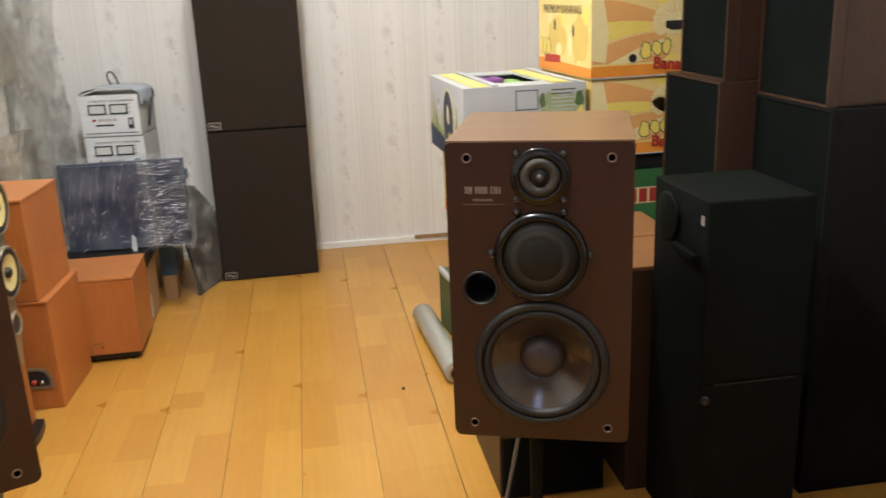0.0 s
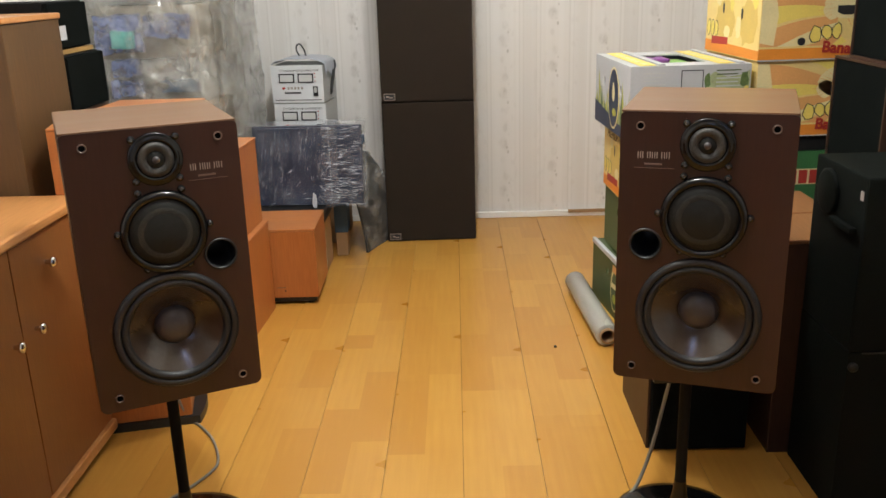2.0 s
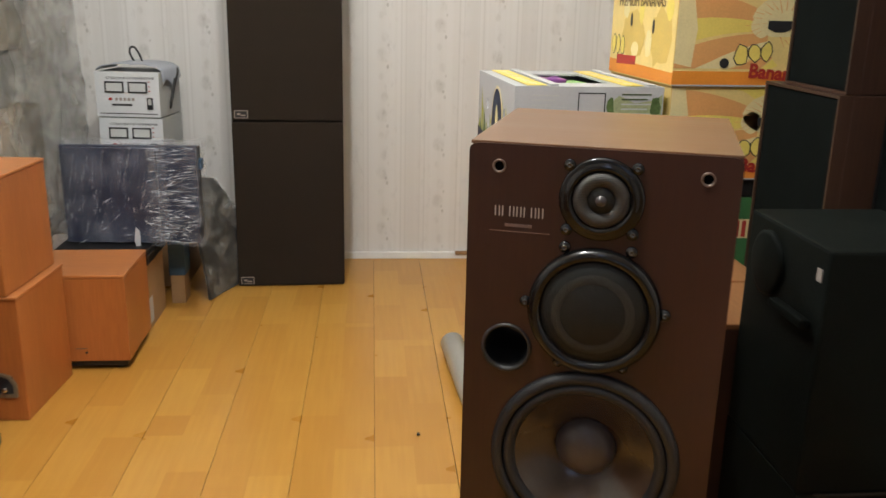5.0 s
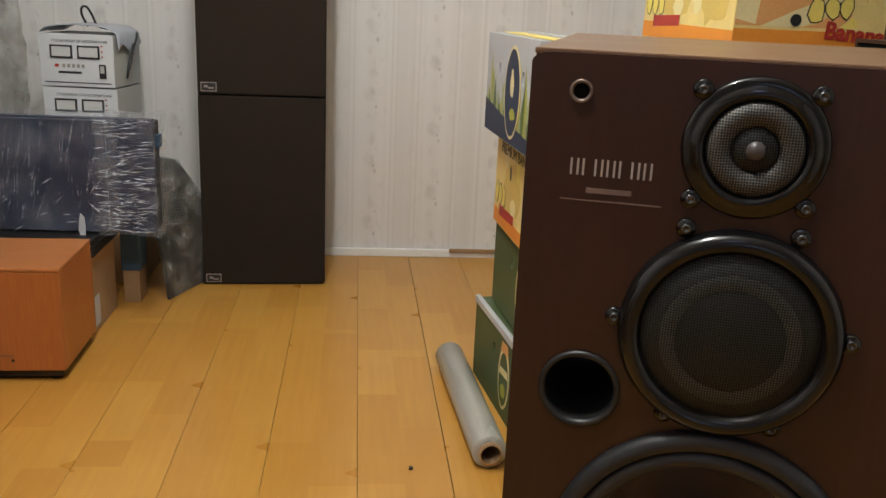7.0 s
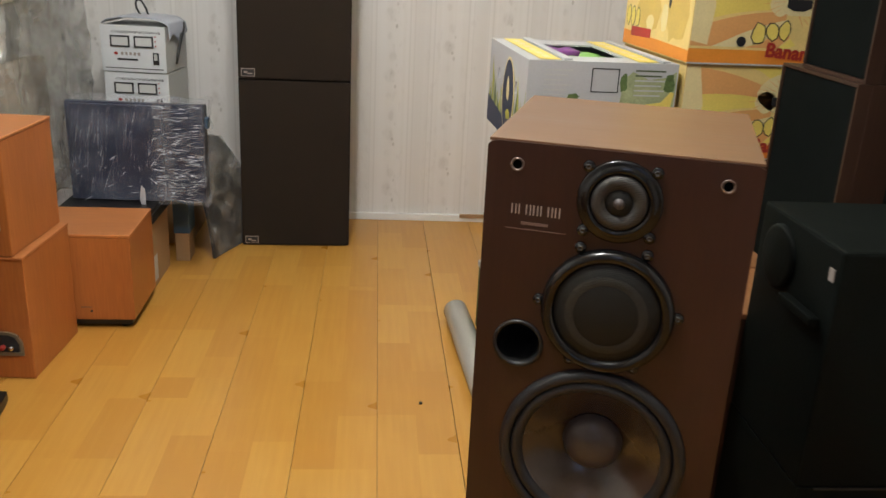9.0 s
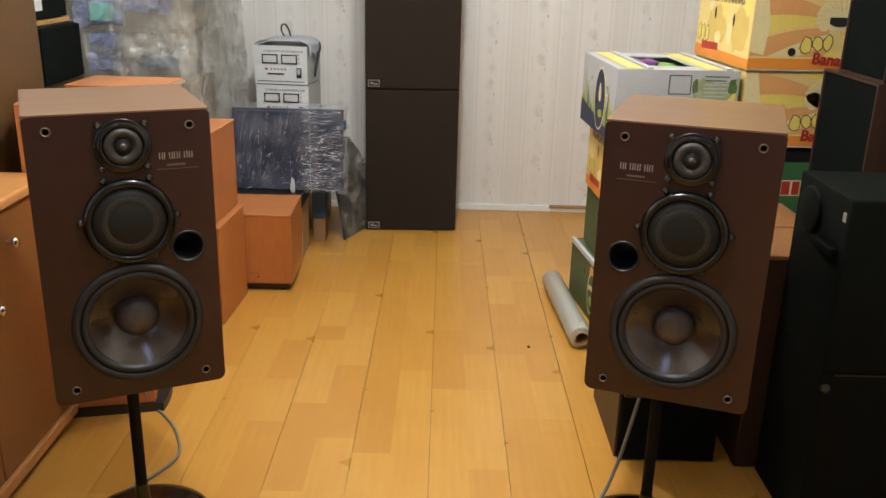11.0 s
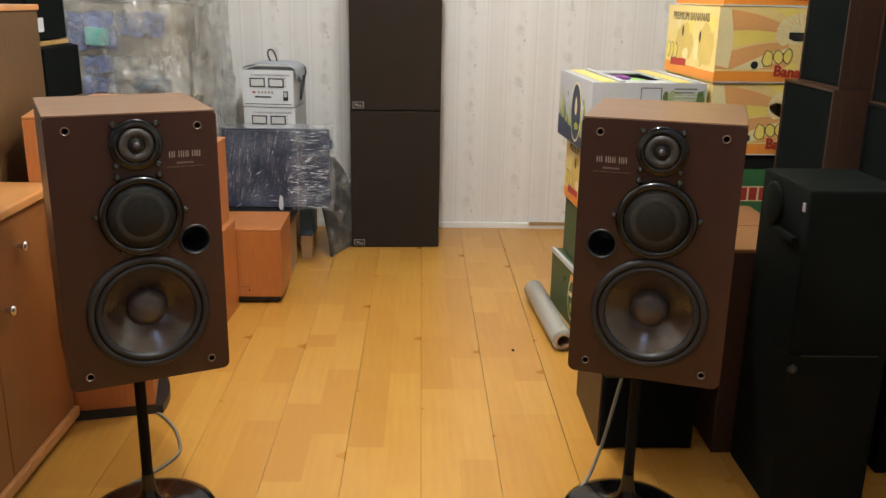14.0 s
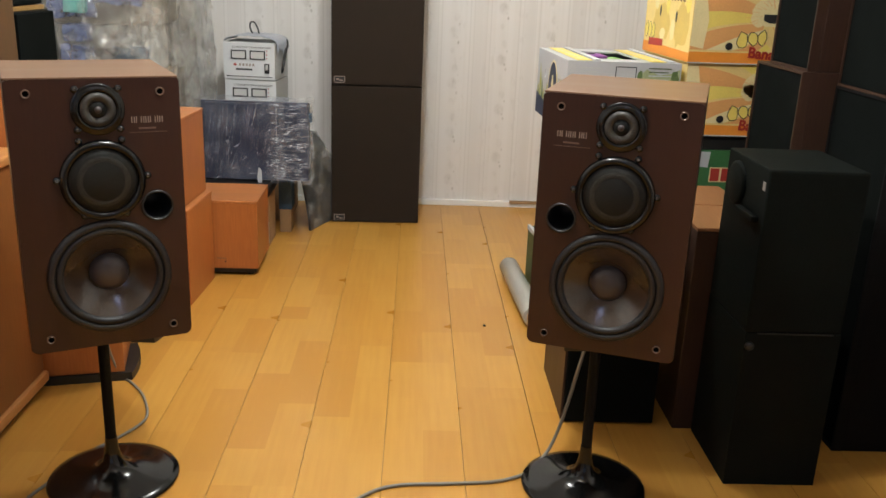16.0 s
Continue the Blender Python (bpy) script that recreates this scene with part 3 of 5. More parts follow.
            part("screw", lathe([(0.0042, 0.004), (0.0042, 0.0062), (0.0034, 0.0072), (0.0018, 0.0072), (0.0014, 0.006), (0, 0.006)], 16, facing(0.003 + sx * 0.0425, tz + sz * 0.0425)), M["screw"], tw, smooth=True)
    # midrange
    mz = 0.381
    md = part("midrange", lathe([(0.088, 0), (0.088, 0.005), (0.084, 0.012), (0.077, 0.015), (0.071, 0.011), (0.069, 0.006), (0, 0.006)], 56, facing(0.003, mz)), M["black_gloss"], t, smooth=True)
    part("mesh_outer", lathe([(0.0695, 0.008), (0.062, 0.013), (0.0545, 0.015)], 48, facing(0.003, mz)), M["grille_dark"], md, smooth=True)
    part("mesh_ring", lathe([(0.0545, 0.0155), (0.050, 0.017), (0.0425, 0.0165)], 48, facing(0.003, mz)), M["grille_mid"], md, "grey perforated ring", smooth=True)
    part("mesh_dome", lathe([(0.0425, 0.016), (0.030, 0.019), (0.013, 0.021), (0, 0.0215)], 48, facing(0.003, mz)), M["grille_dark"], md, smooth=True)
    for a in (62, 118, 180, 0, -118, -62):
        at = facing(0.003 + 0.0915 * math.cos(radians(a)), mz + 0.0915 * math.sin(radians(a)) + 0.005)
        part("ear", lathe([(0.0078, 0), (0.0078, 0.003), (0.0070, 0.0042), (0, 0.0042)], 18, at), M["black_gloss"], md, smooth=True)
        part("screw", lathe([(0.0044, 0.004), (0.0044, 0.0064), (0.0036, 0.0075), (0.0018, 0.0075), (0.0014, 0.006), (0, 0.006)], 16, at), M["screw"], md, smooth=True)
    # woofer
    wz = 0.163
    wo = part("woofer", lathe([(0.130, 0), (0.130, 0.004), (0.125, 0.010), (0.116, 0.011), (0.1135, 0.006), (0.1135, 0.0)], 64, facing(0.003, wz)), M["flange"], t, smooth=True)
    part("surround", lathe([(0.1145, 0.002), (0.111, 0.009), (0.105, 0.011), (0.099, 0.007), (0.0965, 0.001)], 64, facing(0.003, wz)), M["rubber"], wo, smooth=True)
    part("cone", lathe([(0.0975, 0.002), (0.080, -0.012), (0.060, -0.026), (0.042, -0.036), (0, -0.040)], 64, facing(0.003, wz, 0.0)), M["cone"], wo, "brown paper cone", smooth=True)
    part("dust_cap", lathe([(0.043, -0.034), (0.041, -0.026), (0.034, -0.017), (0.022, -0.0105), (0.010, -0.008), (0, -0.0075)], 40, facing(0.003, wz)), M["cap"], wo, smooth=True)
    # grille sockets
    for sx in (-1, 1):
        for sz in (0.030, 0.568):
            so = part("grille_socket", lathe([(0.0092, 0), (0.0092, 0.0025), (0.0078, 0.003), (0.0062, 0.001), (0.006, -0.0004)], 20, facing(sx * 0.131, sz)), M["socket"], t, smooth=True)
            part("socket_hole", lathe([(0.0062, 0.0006), (0, 0.0006)], 16, facing(sx * 0.131, sz)), M["hollow"], so)
    # maker's mark and lines of small print as plain bars
    x0 = -0.135 if k == 1 else 0.069
    for i in range(7):
        xa = x0 + i * 0.0096
        for o in ((0.0,) if i % 3 == 1 else (0.0, 0.0052)):
            part("mark_bar", box(xa + o, -0.0006, 0.5015, xa + o + 0.0017, 0.0, 0.5150, 0), M["print_grey"], t)
    part("print_bar", box(x0 + 0.014, -0.0006, 0.4875, x0 + 0.050, 0, 0.4915, 0), M["print_dim"], t)
    part("print_bar", box(x0 - 0.006, -0.0006, 0.4806, x0 + 0.074, 0, 0.4816, 0), M["print_dim"], t)
    return t


def speaker_stand(m, top_z):
    t = thing("speaker_stand", m, "black speaker stand with a round trumpet foot and one pole", "stand", "speaker stands")
    prof = [(0.0, 0.0), (0.160, 0.0), (0.163, 0.004), (0.160, 0.009), (0.140, 0.013), (0.105, 0.018), (0.066, 0.025), (0.040, 0.036), (0.025, 0.055), (0.0175, 0.085), (0.0145, 0.12)]
    part("foot", lathe(prof, 64), M["black_gloss"], t, smooth=True)
    part("pole", lathe([(0.0135, 0.10), (0.0135, top_z - 0.012)], 24), M["black_ash"], t, smooth=True)
    part("top_plate", box(-0.10, -0.10, top_z - 0.014, 0.10, 0.10, top_z - 0.001, 0.003), M["black"], t)
    return t


SPK_Z = 0.449
right_m = pose(0.457, 1.491, SPK_Z - 0.003, 0.6, 0, -19.0)
left_m = pose(-0.6555, 1.469, SPK_Z, 0, 0, 25.5)
bookshelf_speaker("bookshelf_speaker", right_m, False, "mahogany three-way loudspeaker with bare drivers on a black stand")
bookshelf_speaker("bookshelf_speaker", left_m, True, "mahogany three-way loudspeaker, port toward the room's middle, on a stand")
speaker_stand(pose(0.484, 1.628, 0), SPK_Z - 0.004)
speaker_stand(pose(-0.742, 1.624, 0), SPK_Z)

# ---- speaker cables ----
tagged(put("speaker_cable", tube([(0.54, 1.83, 0.62), (0.515, 1.825, 0.40), (0.485, 1.81, 0.26), (0.452, 1.795, 0.12), (0.418, 1.775, 0.03), (0.385, 1.74, 0.006), (0.336, 1.673, 0.005), (0.256, 1.632, 0.005),
                                  (0.136, 1.617, 0.005), (-0.012, 1.602, 0.005), (-0.097, 1.548, 0.005), (-0.22, 1.40, 0.005), (-0.30, 1.1, 0.005)], 0.0048), M["cable"], smooth=True),
       "grey speaker cable hanging down and running across the floor", "cable")
tagged(put("speaker_cable", tube([(-0.80, 1.84, 0.62), (-0.87, 2.06, 0.46), (-0.93, 2.14, 0.20), (-0.91, 2.19, 0.012), (-0.872, 2.165, 0.005), (-0.814, 2.091, 0.005), (-0.777, 2.018, 0.005),
                                  (-0.754, 1.949, 0.005), (-0.756, 1.898, 0.005), (-0.794, 1.816, 0.005), (-0.844, 1.739, 0.005), (-0.886, 1.613, 0.005), (-0.93, 1.48, 0.005), (-1.0, 1.2, 0.005)], 0.0042), M["cable"], smooth=True),
       "grey speaker cable looping on the floor beside a stand", "cable")


tagged(put("crumb", crumple(grid_box(0.2945, 2.702, 0.0005, 0.3035, 2.711, 0.0055, 2), 0.0012, 300, 3), M["ink"]), "dark crumb lying on the floor boards", "crumb")


# ---- stacked dark speakers by the back wall ----
def dark_speaker(m, w, d, h, label):
    t = thing("floor_speaker", m, label, "speaker", "stacked dark speakers")
    part("cabinet", box(0, 0.028, 0.001, w, d, h - 0.001, 0.003), M["black_ash"], t)
    part("grille", box(0.002, 0.0, 0.003, w - 0.002, 0.0275, h - 0.003, 0.005), M["cloth"], t, "dark brown cloth grille")
    b = part("badge", box(0.014, -0.0025, 0.012, 0.070, -0.0002, 0.045, 0.0008), M["print_grey"], t)
    part("badge_field", box(0.017, -0.0032, 0.015, 0.067, -0.0026, 0.042, 0), M["ink"], b)
    part("badge_mark", box(0.026, -0.0040, 0.026, 0.040, -0.0033, 0.034, 0), M["print_grey"], b)
    part("badge_bar", box(0.040, -0.0040, 0.022, 0.060, -0.0033, 0.027, 0), M["print_grey"], b)
    return t


dark_speaker(pose(-0.418, 4.085, 0.0, 0, 0, 2.5), 0.462, 0.38, 0.722, "brown-black speaker with full cloth grille on the floor")
dark_speaker(pose(-0.418, 4.088, 0.722, 0, 0, 2.5), 0.462, 0.38, 0.76, "brown-black speaker stacked on its twin")


# ---- cherry speakers on the left ----
def subwoofer(m):
    t = thing("subwoofer", m, "cherry-veneered cube subwoofer on a black plinth", "subwoofer")
    w, d, h = 0.40, 0.31, 0.335
    part("cabinet", box(0, 0, 0.034, w, d, h - 0.012, 0.003), M["cherry"], t)
    part("top_panel", box(-0.001, -0.001, h - 0.0115, w + 0.001, d + 0.001, h, 0.004), M["cherry_top"], t)
    part("plinth", box(0.012, 0.012, 0.012, w - 0.012, d - 0.012, 0.0335, 0.002), M["black"], t)
    for fx in (0.04, w - 0.04):
        for fy in (0.04, d - 0.04):
            part("foot", lathe([(0, 0), (0.016, 0), (0.018, 0.0118)], 20, Matrix.Translation((fx, fy, 0))), M["rubber"], t, smooth=True)
    part("indicator", lathe([(0.004, 0.0), (0.004, 0.002), (0, 0.0025)], 14, facing(0.26, 0.065)), M["ink"], t)
    part("print_bar", box(0.225, -0.0006, 0.078, 0.262, -0.0001, 0.081, 0), M["print_dim"], t)
    return t


subwoofer(pose(-1.045, 3.195, 0, 0, 0, 1.0))


def rear_speaker(m, w, d, h, label):
    """A cherry box whose back, with a terminal cup, faces out."""
    t = thing("shelf_speaker", m, label, "speaker", "stacked cherry speakers")
    part("cabinet", box(0, 0.004, 0.001, w, d, h - 0.010, 0.003), M["cherry"], t)
    part("top_panel", box(-0.003, -0.003, h - 0.0095, w + 0.003, d + 0.002, h, 0.004), M["cherry_top"], t)
    cx, cz = w - 0.074, 0.112
    cup = part("terminal_cup", plate([(cx - 0.035, cz - 0.035), (cx + 0.05, cz - 0.035), (cx + 0.05, cz + 0.005), (cx + 0.035, cz + 0.032), (cx + 0.01, cz + 0.04), (cx - 0.035, cz + 0.04)], 0.006,
                                     [[(cx - 0.027, cz - 0.024), (cx + 0.04, cz - 0.024), (cx + 0.04, cz + 0.003), (cx + 0.028, cz + 0.024), (cx + 0.008, cz + 0.031), (cx - 0.027, cz + 0.031)]]),
               M["silver"], t, "silver terminal cup", m=pose(0, -0.003, 0))
    part("cup_floor", box(cx - 0.027, 0.0032, cz - 0.024, cx + 0.04, 0.0035, cz + 0.03, 0), M["ink"], cup)
    for i, mm in enumerate((M["red"], M["chrome"])):
        part("binding_post", lathe([(0.007, 0), (0.008, 0.012), (0.006, 0.016), (0, 0.016)], 14, facing(cx - 0.008 + i * 0.026, cz - 0.008, 0.0035)), mm, cup, smooth=True)
    return t


rear_speaker(pose(-1.133, 2.850, 0, 0, 0, -3.0), 0.290, 0.335, 0.386, "cherry-veneered speaker turned back to front on the floor")
rear_speaker(pose(-1.158, 2.846, 0.387, 0, 0, -3.5), 0.292, 0.335, 0.342, "cherry-veneered speaker turned back to front, stacked on another")


def tower_speaker(m, label):
    """Slim tower; local front at y = 0 faces -y, turned to face the room by its pose."""
    w, d, h = 0.225, 0.305, 0.945
    t = thing("tower_speaker", m, label, "speaker", "cherry tower speakers")
    part("cabinet", box(-w / 2, 0.012, 0.028, w / 2, d, h - 0.006, 0.004), M["cherry"], t)
    part("top_panel", box(-w / 2 - 0.001, 0.010, h - 0.0055, w / 2 + 0.001, d, h, 0.002), M["cherry_top"], t)
    bow = [(-w / 2 - 0.006 + (w + 0.012) * i / 12, -0.010 - 0.017 * (1 - (i / 6 - 1) ** 2)) for i in range(13)]
    foot = plate(bow + [(w / 2 + 0.006, d + 0.006), (-w / 2 - 0.006, d + 0.006)], 0.027)
    foot.transform(Matrix(((1, 0, 0, 0), (0, 0, 1, 0), (0, 1, 0, 0), (0, 0, 0, 1))))
    part("base", foot, M["black"], t, "curved black base")
    # bowed silver panel carrying the drivers
    n = 10
    bm = bmesh.new()
    rows = []
    for j, z in enumerate((0.27, 0.30, 0.36, 0.60, 0.80, h - 0.004)):
        ww = (0.045, 0.072, 0.092, 0.098, 0.100, 0.101)[j]
        rows.append([bm.verts.new((-ww + 2 * ww * i / n, -0.024 * (1 - (2 * i / n - 1) ** 2) + 0.0, z)) for i in range(n + 1)])
    for a, b in zip(rows, rows[1:]):
        for i in range(n):
            bm.faces.new((a[i], a[i + 1], b[i + 1], b[i]))
    ext = bmesh.ops.extrude_face_region(bm, geom=bm.faces[:])
    for g in ext["geom"]:
        if isinstance(g, bmesh.types.BMVert):
            g.co.y = 0.0125
    pan = part("front_panel", bm, M["silver"], t, "champagne silver front panel")
    part("tweeter", lathe([(0.026, 0), (0.026, 0.004), (0.018, 0.001), (0.012, 0.004), (0, 0.006)], 28, facing(0, 0.893, -0.024)), M["black"], pan, smooth=True)
    for wz in (0.758, 0.562):
        dr = part("woofer", lathe([(0.080, -0.028), (0.080, 0.002), (0.077, 0.005), (0.073, 0.002)], 44, facing(0, wz, -0.034)), M["silver"], pan, smooth=True)
        part("surround", lathe([(0.0735, 0.001), (0.068, 0.004), (0.061, 0.003), (0.054, 0.001)], 44, facing(0, wz, -0.034)), M["rubber"], dr, smooth=True)
        part("cone", lathe([(0.0548, 0.002), (0.040, -0.003), (0.022, -0.007), (0, -0.008)], 40, facing(0, wz, -0.034)), M["cream"], dr, "cream woven cone", smooth=True)
        part("dust_cap", lathe([(0.017, -0.008), (0.016, 0.002), (0.010, 0.007), (0, 0.008)], 24, facing(0, wz, -0.034)), M["black"], dr, smooth=True)
    part("port", lathe([(0.040, -0.018), (0.040, 0.002), (0.036, 0.006), (0.030, 0.003), (0.027, 0.0), (0, 0.0)], 32, facing(0, 0.400, -0.026)), M["silver"], pan, smooth=True)
    # flat black disc paints the dark inside the port
    part("port_hole", lathe([(0.0275, 0.0012), (0, 0.0012)], 28, facing(0, 0.400, -0.026)), M["ink"], pan)
    return t


tower_speaker(pose(-0.889, 2.594, 0, 0, 0, 88), "cherry tower speaker with silver front and two cream cones")
tower_speaker(pose(-0.906, 2.298, 0, 0, 0, 103), "cherry tower speaker with silver front beside a sideboard")


# ---- sideboard with knobs ----
def sideboard():
    t = thing("sideboard", pose(0, 0, 0), "alder-coloured laminate sideboard with round metal knobs", "sideboard")
    x0, x1, y0, y1, h = -1.64, -1.112, 0.45, 2.11, 0.76
    part("carcass", box(x0, y0, 0.055, x1 - 0.02, y1, h - 0.03, 0.002), M["alder"], t)
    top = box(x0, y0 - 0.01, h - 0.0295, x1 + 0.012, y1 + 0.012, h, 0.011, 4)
    part("top_panel", top, M["alder_top"], t, "worktop with rounded edge, lighter than the shade-darkened doors", smooth=False)
    part("plinth", box(x0 + 0.02, y0 + 0.02, 0.0, x1 - 0.014, y1 - 0.02, 0.0545, 0.002), M["black"], t)
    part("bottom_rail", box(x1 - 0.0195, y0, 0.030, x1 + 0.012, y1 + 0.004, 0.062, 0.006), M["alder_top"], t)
    n, step = 4, (y1 - y0) / 4
    for i in range(n):
        a, b = y0 + i * step + 0.002, y0 + (i + 1) * step - 0.002
        d = part("door", box(x1 - 0.0195, a, 0.064, x1, b, h - 0.033, 0.002), M["alder"], t)
        ky = 1.868 if i == 3 else (a + 0.045 if i % 2 else b - 0.045)
        for kz in ((0.643, 0.503) if i == 3 else (0.50,)):
            kk = ky if kz > 0.6 else (1.760 if i == 3 else ky)
            part("knob", lathe([(0.006, 0), (0.006, 0.010), (0.0135, 0.016), (0.0145, 0.021), (0.011, 0.026), (0, 0.0275)], 24,
                               Matrix.Translation((x1, kk, kz)) @ Matrix.Rotation(math.pi / 2, 4, "Y")), M["chrome"], d, "chrome knob", smooth=True)
    return t


sideboard()
tagged(put("paper_slip", box(-1.42, 1.35, 0.7605, -1.30, 1.50, 0.7625, 0), M["lemon"]), "yellow paper slip lying on the sideboard", "paper")

# tall tan cabinet and stored dark speakers behind the sideboard
t = thing("wooden_cabinet", pose(-1.645, 2.16, 0), "tan veneered upright cabinet behind the sideboard", "cabinet")
part("carcass", box(0, 0, 0.0, 0.375, 0.36, 1.225, 0.004), M["tan"], t)
part("top_panel", box(-0.004, -0.006, 1.2255, 0.381, 0.364, 1.243, 0.004), M["alder_top"], t)
t = thing("wooden_cabinet", pose(-1.645, 2.535, 0), "lower tan veneered cabinet carrying dark speakers", "cabinet")
part("carcass", box(0, 0, 0.0, 0.355, 0.34, 0.925, 0.004), M["tan"], t)


def small_dark(m, h, label):
    t = thing("shelf_speaker", m, label, "speaker", "small dark speakers")
    part("cabinet", box(0, 0.0, 0.0, 0.32, 0.30, h, 0.003), M["black_ash"], t)
    part("grille", box(0.3202, 0.004, 0.004, 0.338, 0.296, h - 0.004, 0.004), M["cloth_g"], t)
    return t


small_dark(pose(-1.612, 2.545, 0.926), 0.181, "small dark speaker lying on a tan cabinet")
sh = tagged(put("shelf_board", box(-1.62, 2.53, 1.1075, -1.31, 2.85, 1.123, 0.002), M["ochre"]), "pale wooden board between stacked speakers", "board")
u = small_dark(pose(-1.645, 2.535, 1.1235), 0.15, "small dark speaker on a wooden board, paper label on its face")
part("paper_label", box(0.3385, 0.05, 0.03, 0.3392, 0.11, 0.075, 0), M["card_white"], u)


# ---- cardboard boxes ----
def poly(pts, y=-0.0008, thick=0.0006):
    """A thin printed shape in the local xz plane."""
    bm = plate(pts, thick)
    bm.transform(Matrix.Translation((0, y, 0)))
    return bm


def side_m(d):
    return Matrix.Translation((0, d, 0)) @ Matrix.Rotation(-math.pi / 2, 4, "Z")


def blob(cx, cz, w, h, n=14, seed=0, jag=0.12):
    rnd = random.Random(seed)
    return [(cx + w / 2 * math.cos(2 * math.pi * i / n) * (1 + rnd.uniform(-jag, jag)), cz + h / 2 * math.sin(2 * math.pi * i / n) * (1 + rnd.uniform(-jag, jag))) for i in range(n)]


def carton(name, m, w, d, h, mat, label, group="", open_top=False, front_holes=(), side_holes=()):
    """A fruit carton of card panels with real hand holes; corner front-left-bottom at the origin."""
    t = thing(name, m, label, "box", group)
    th = 0.005
    part("front_panel", plate([(0, 0), (w, 0), (w, h), (0, h)], th, front_holes), mat, t)
    part("back_panel", plate([(0, 0), (w, 0), (w, h), (0, h)], th), mat, t, m=pose(0, d - th, 0))
    part("side_panel", plate([(0, 0), (d - 2 * th - 0.001, 0), (d - 2 * th - 0.001, h), (0, h)], th, side_holes), mat, t, m=Matrix.Translation((0, d - th - 0.0005, 0)) @ Matrix.Rotation(-math.pi / 2, 4, "Z"))
    part("side_panel", plate([(0, 0), (d - 2 * th - 0.001, 0), (d - 2 * th - 0.001, h), (0, h)], th), mat, t, m=Matrix.Translation((w, th + 0.0005, 0)) @ Matrix.Rotation(math.pi / 2, 4, "Z"))
    part("bottom_panel", box(th, th, 0.001, w - th, d - th, 0.005, 0), mat, t)
    if not open_top:
        part("top_panel", box(th, th, h - 0.006, w - th, d - th, h - 0.001, 0), mat, t)
    return t


def hole(cx, cz, rx, rz, n=18):
    return loop_pts("c", cx, cz, rx, rz, n)


def slot(cx, cz, w, h):
    return [(cx - w / 2, cz - h * 0.2), (cx - w * 0.2, cz - h / 2), (cx + w * 0.2, cz - h / 2), (cx + w / 2, cz - h * 0.2), (cx + w / 2, cz + h / 2), (cx - w / 2, cz + h / 2)]


def curved_ray(a0, a1, r0, r1, cx, cz, w, h, bend=0.25, n=8):
    """One printed sun ray that bends as it leaves the centre, clipped to the panel."""
    left, right = [], []
    for i in range(n + 1):
        r = r0 + (r1 - r0) * i / n
        for lst, a in ((left, a0), (right, a1)):
            ang = a + bend * (r - r0)
            lst.append((min(max(cx + r * math.cos(ang), 0.002), w - 0.002), min(max(cz + r * math.sin(ang), 0.047), h - 0.003)))
    return left + right[::-1]


BANANAS = text_mesh("Bananas", 0.052, 0.0016)
BANANAS.materials.append(M["red"])


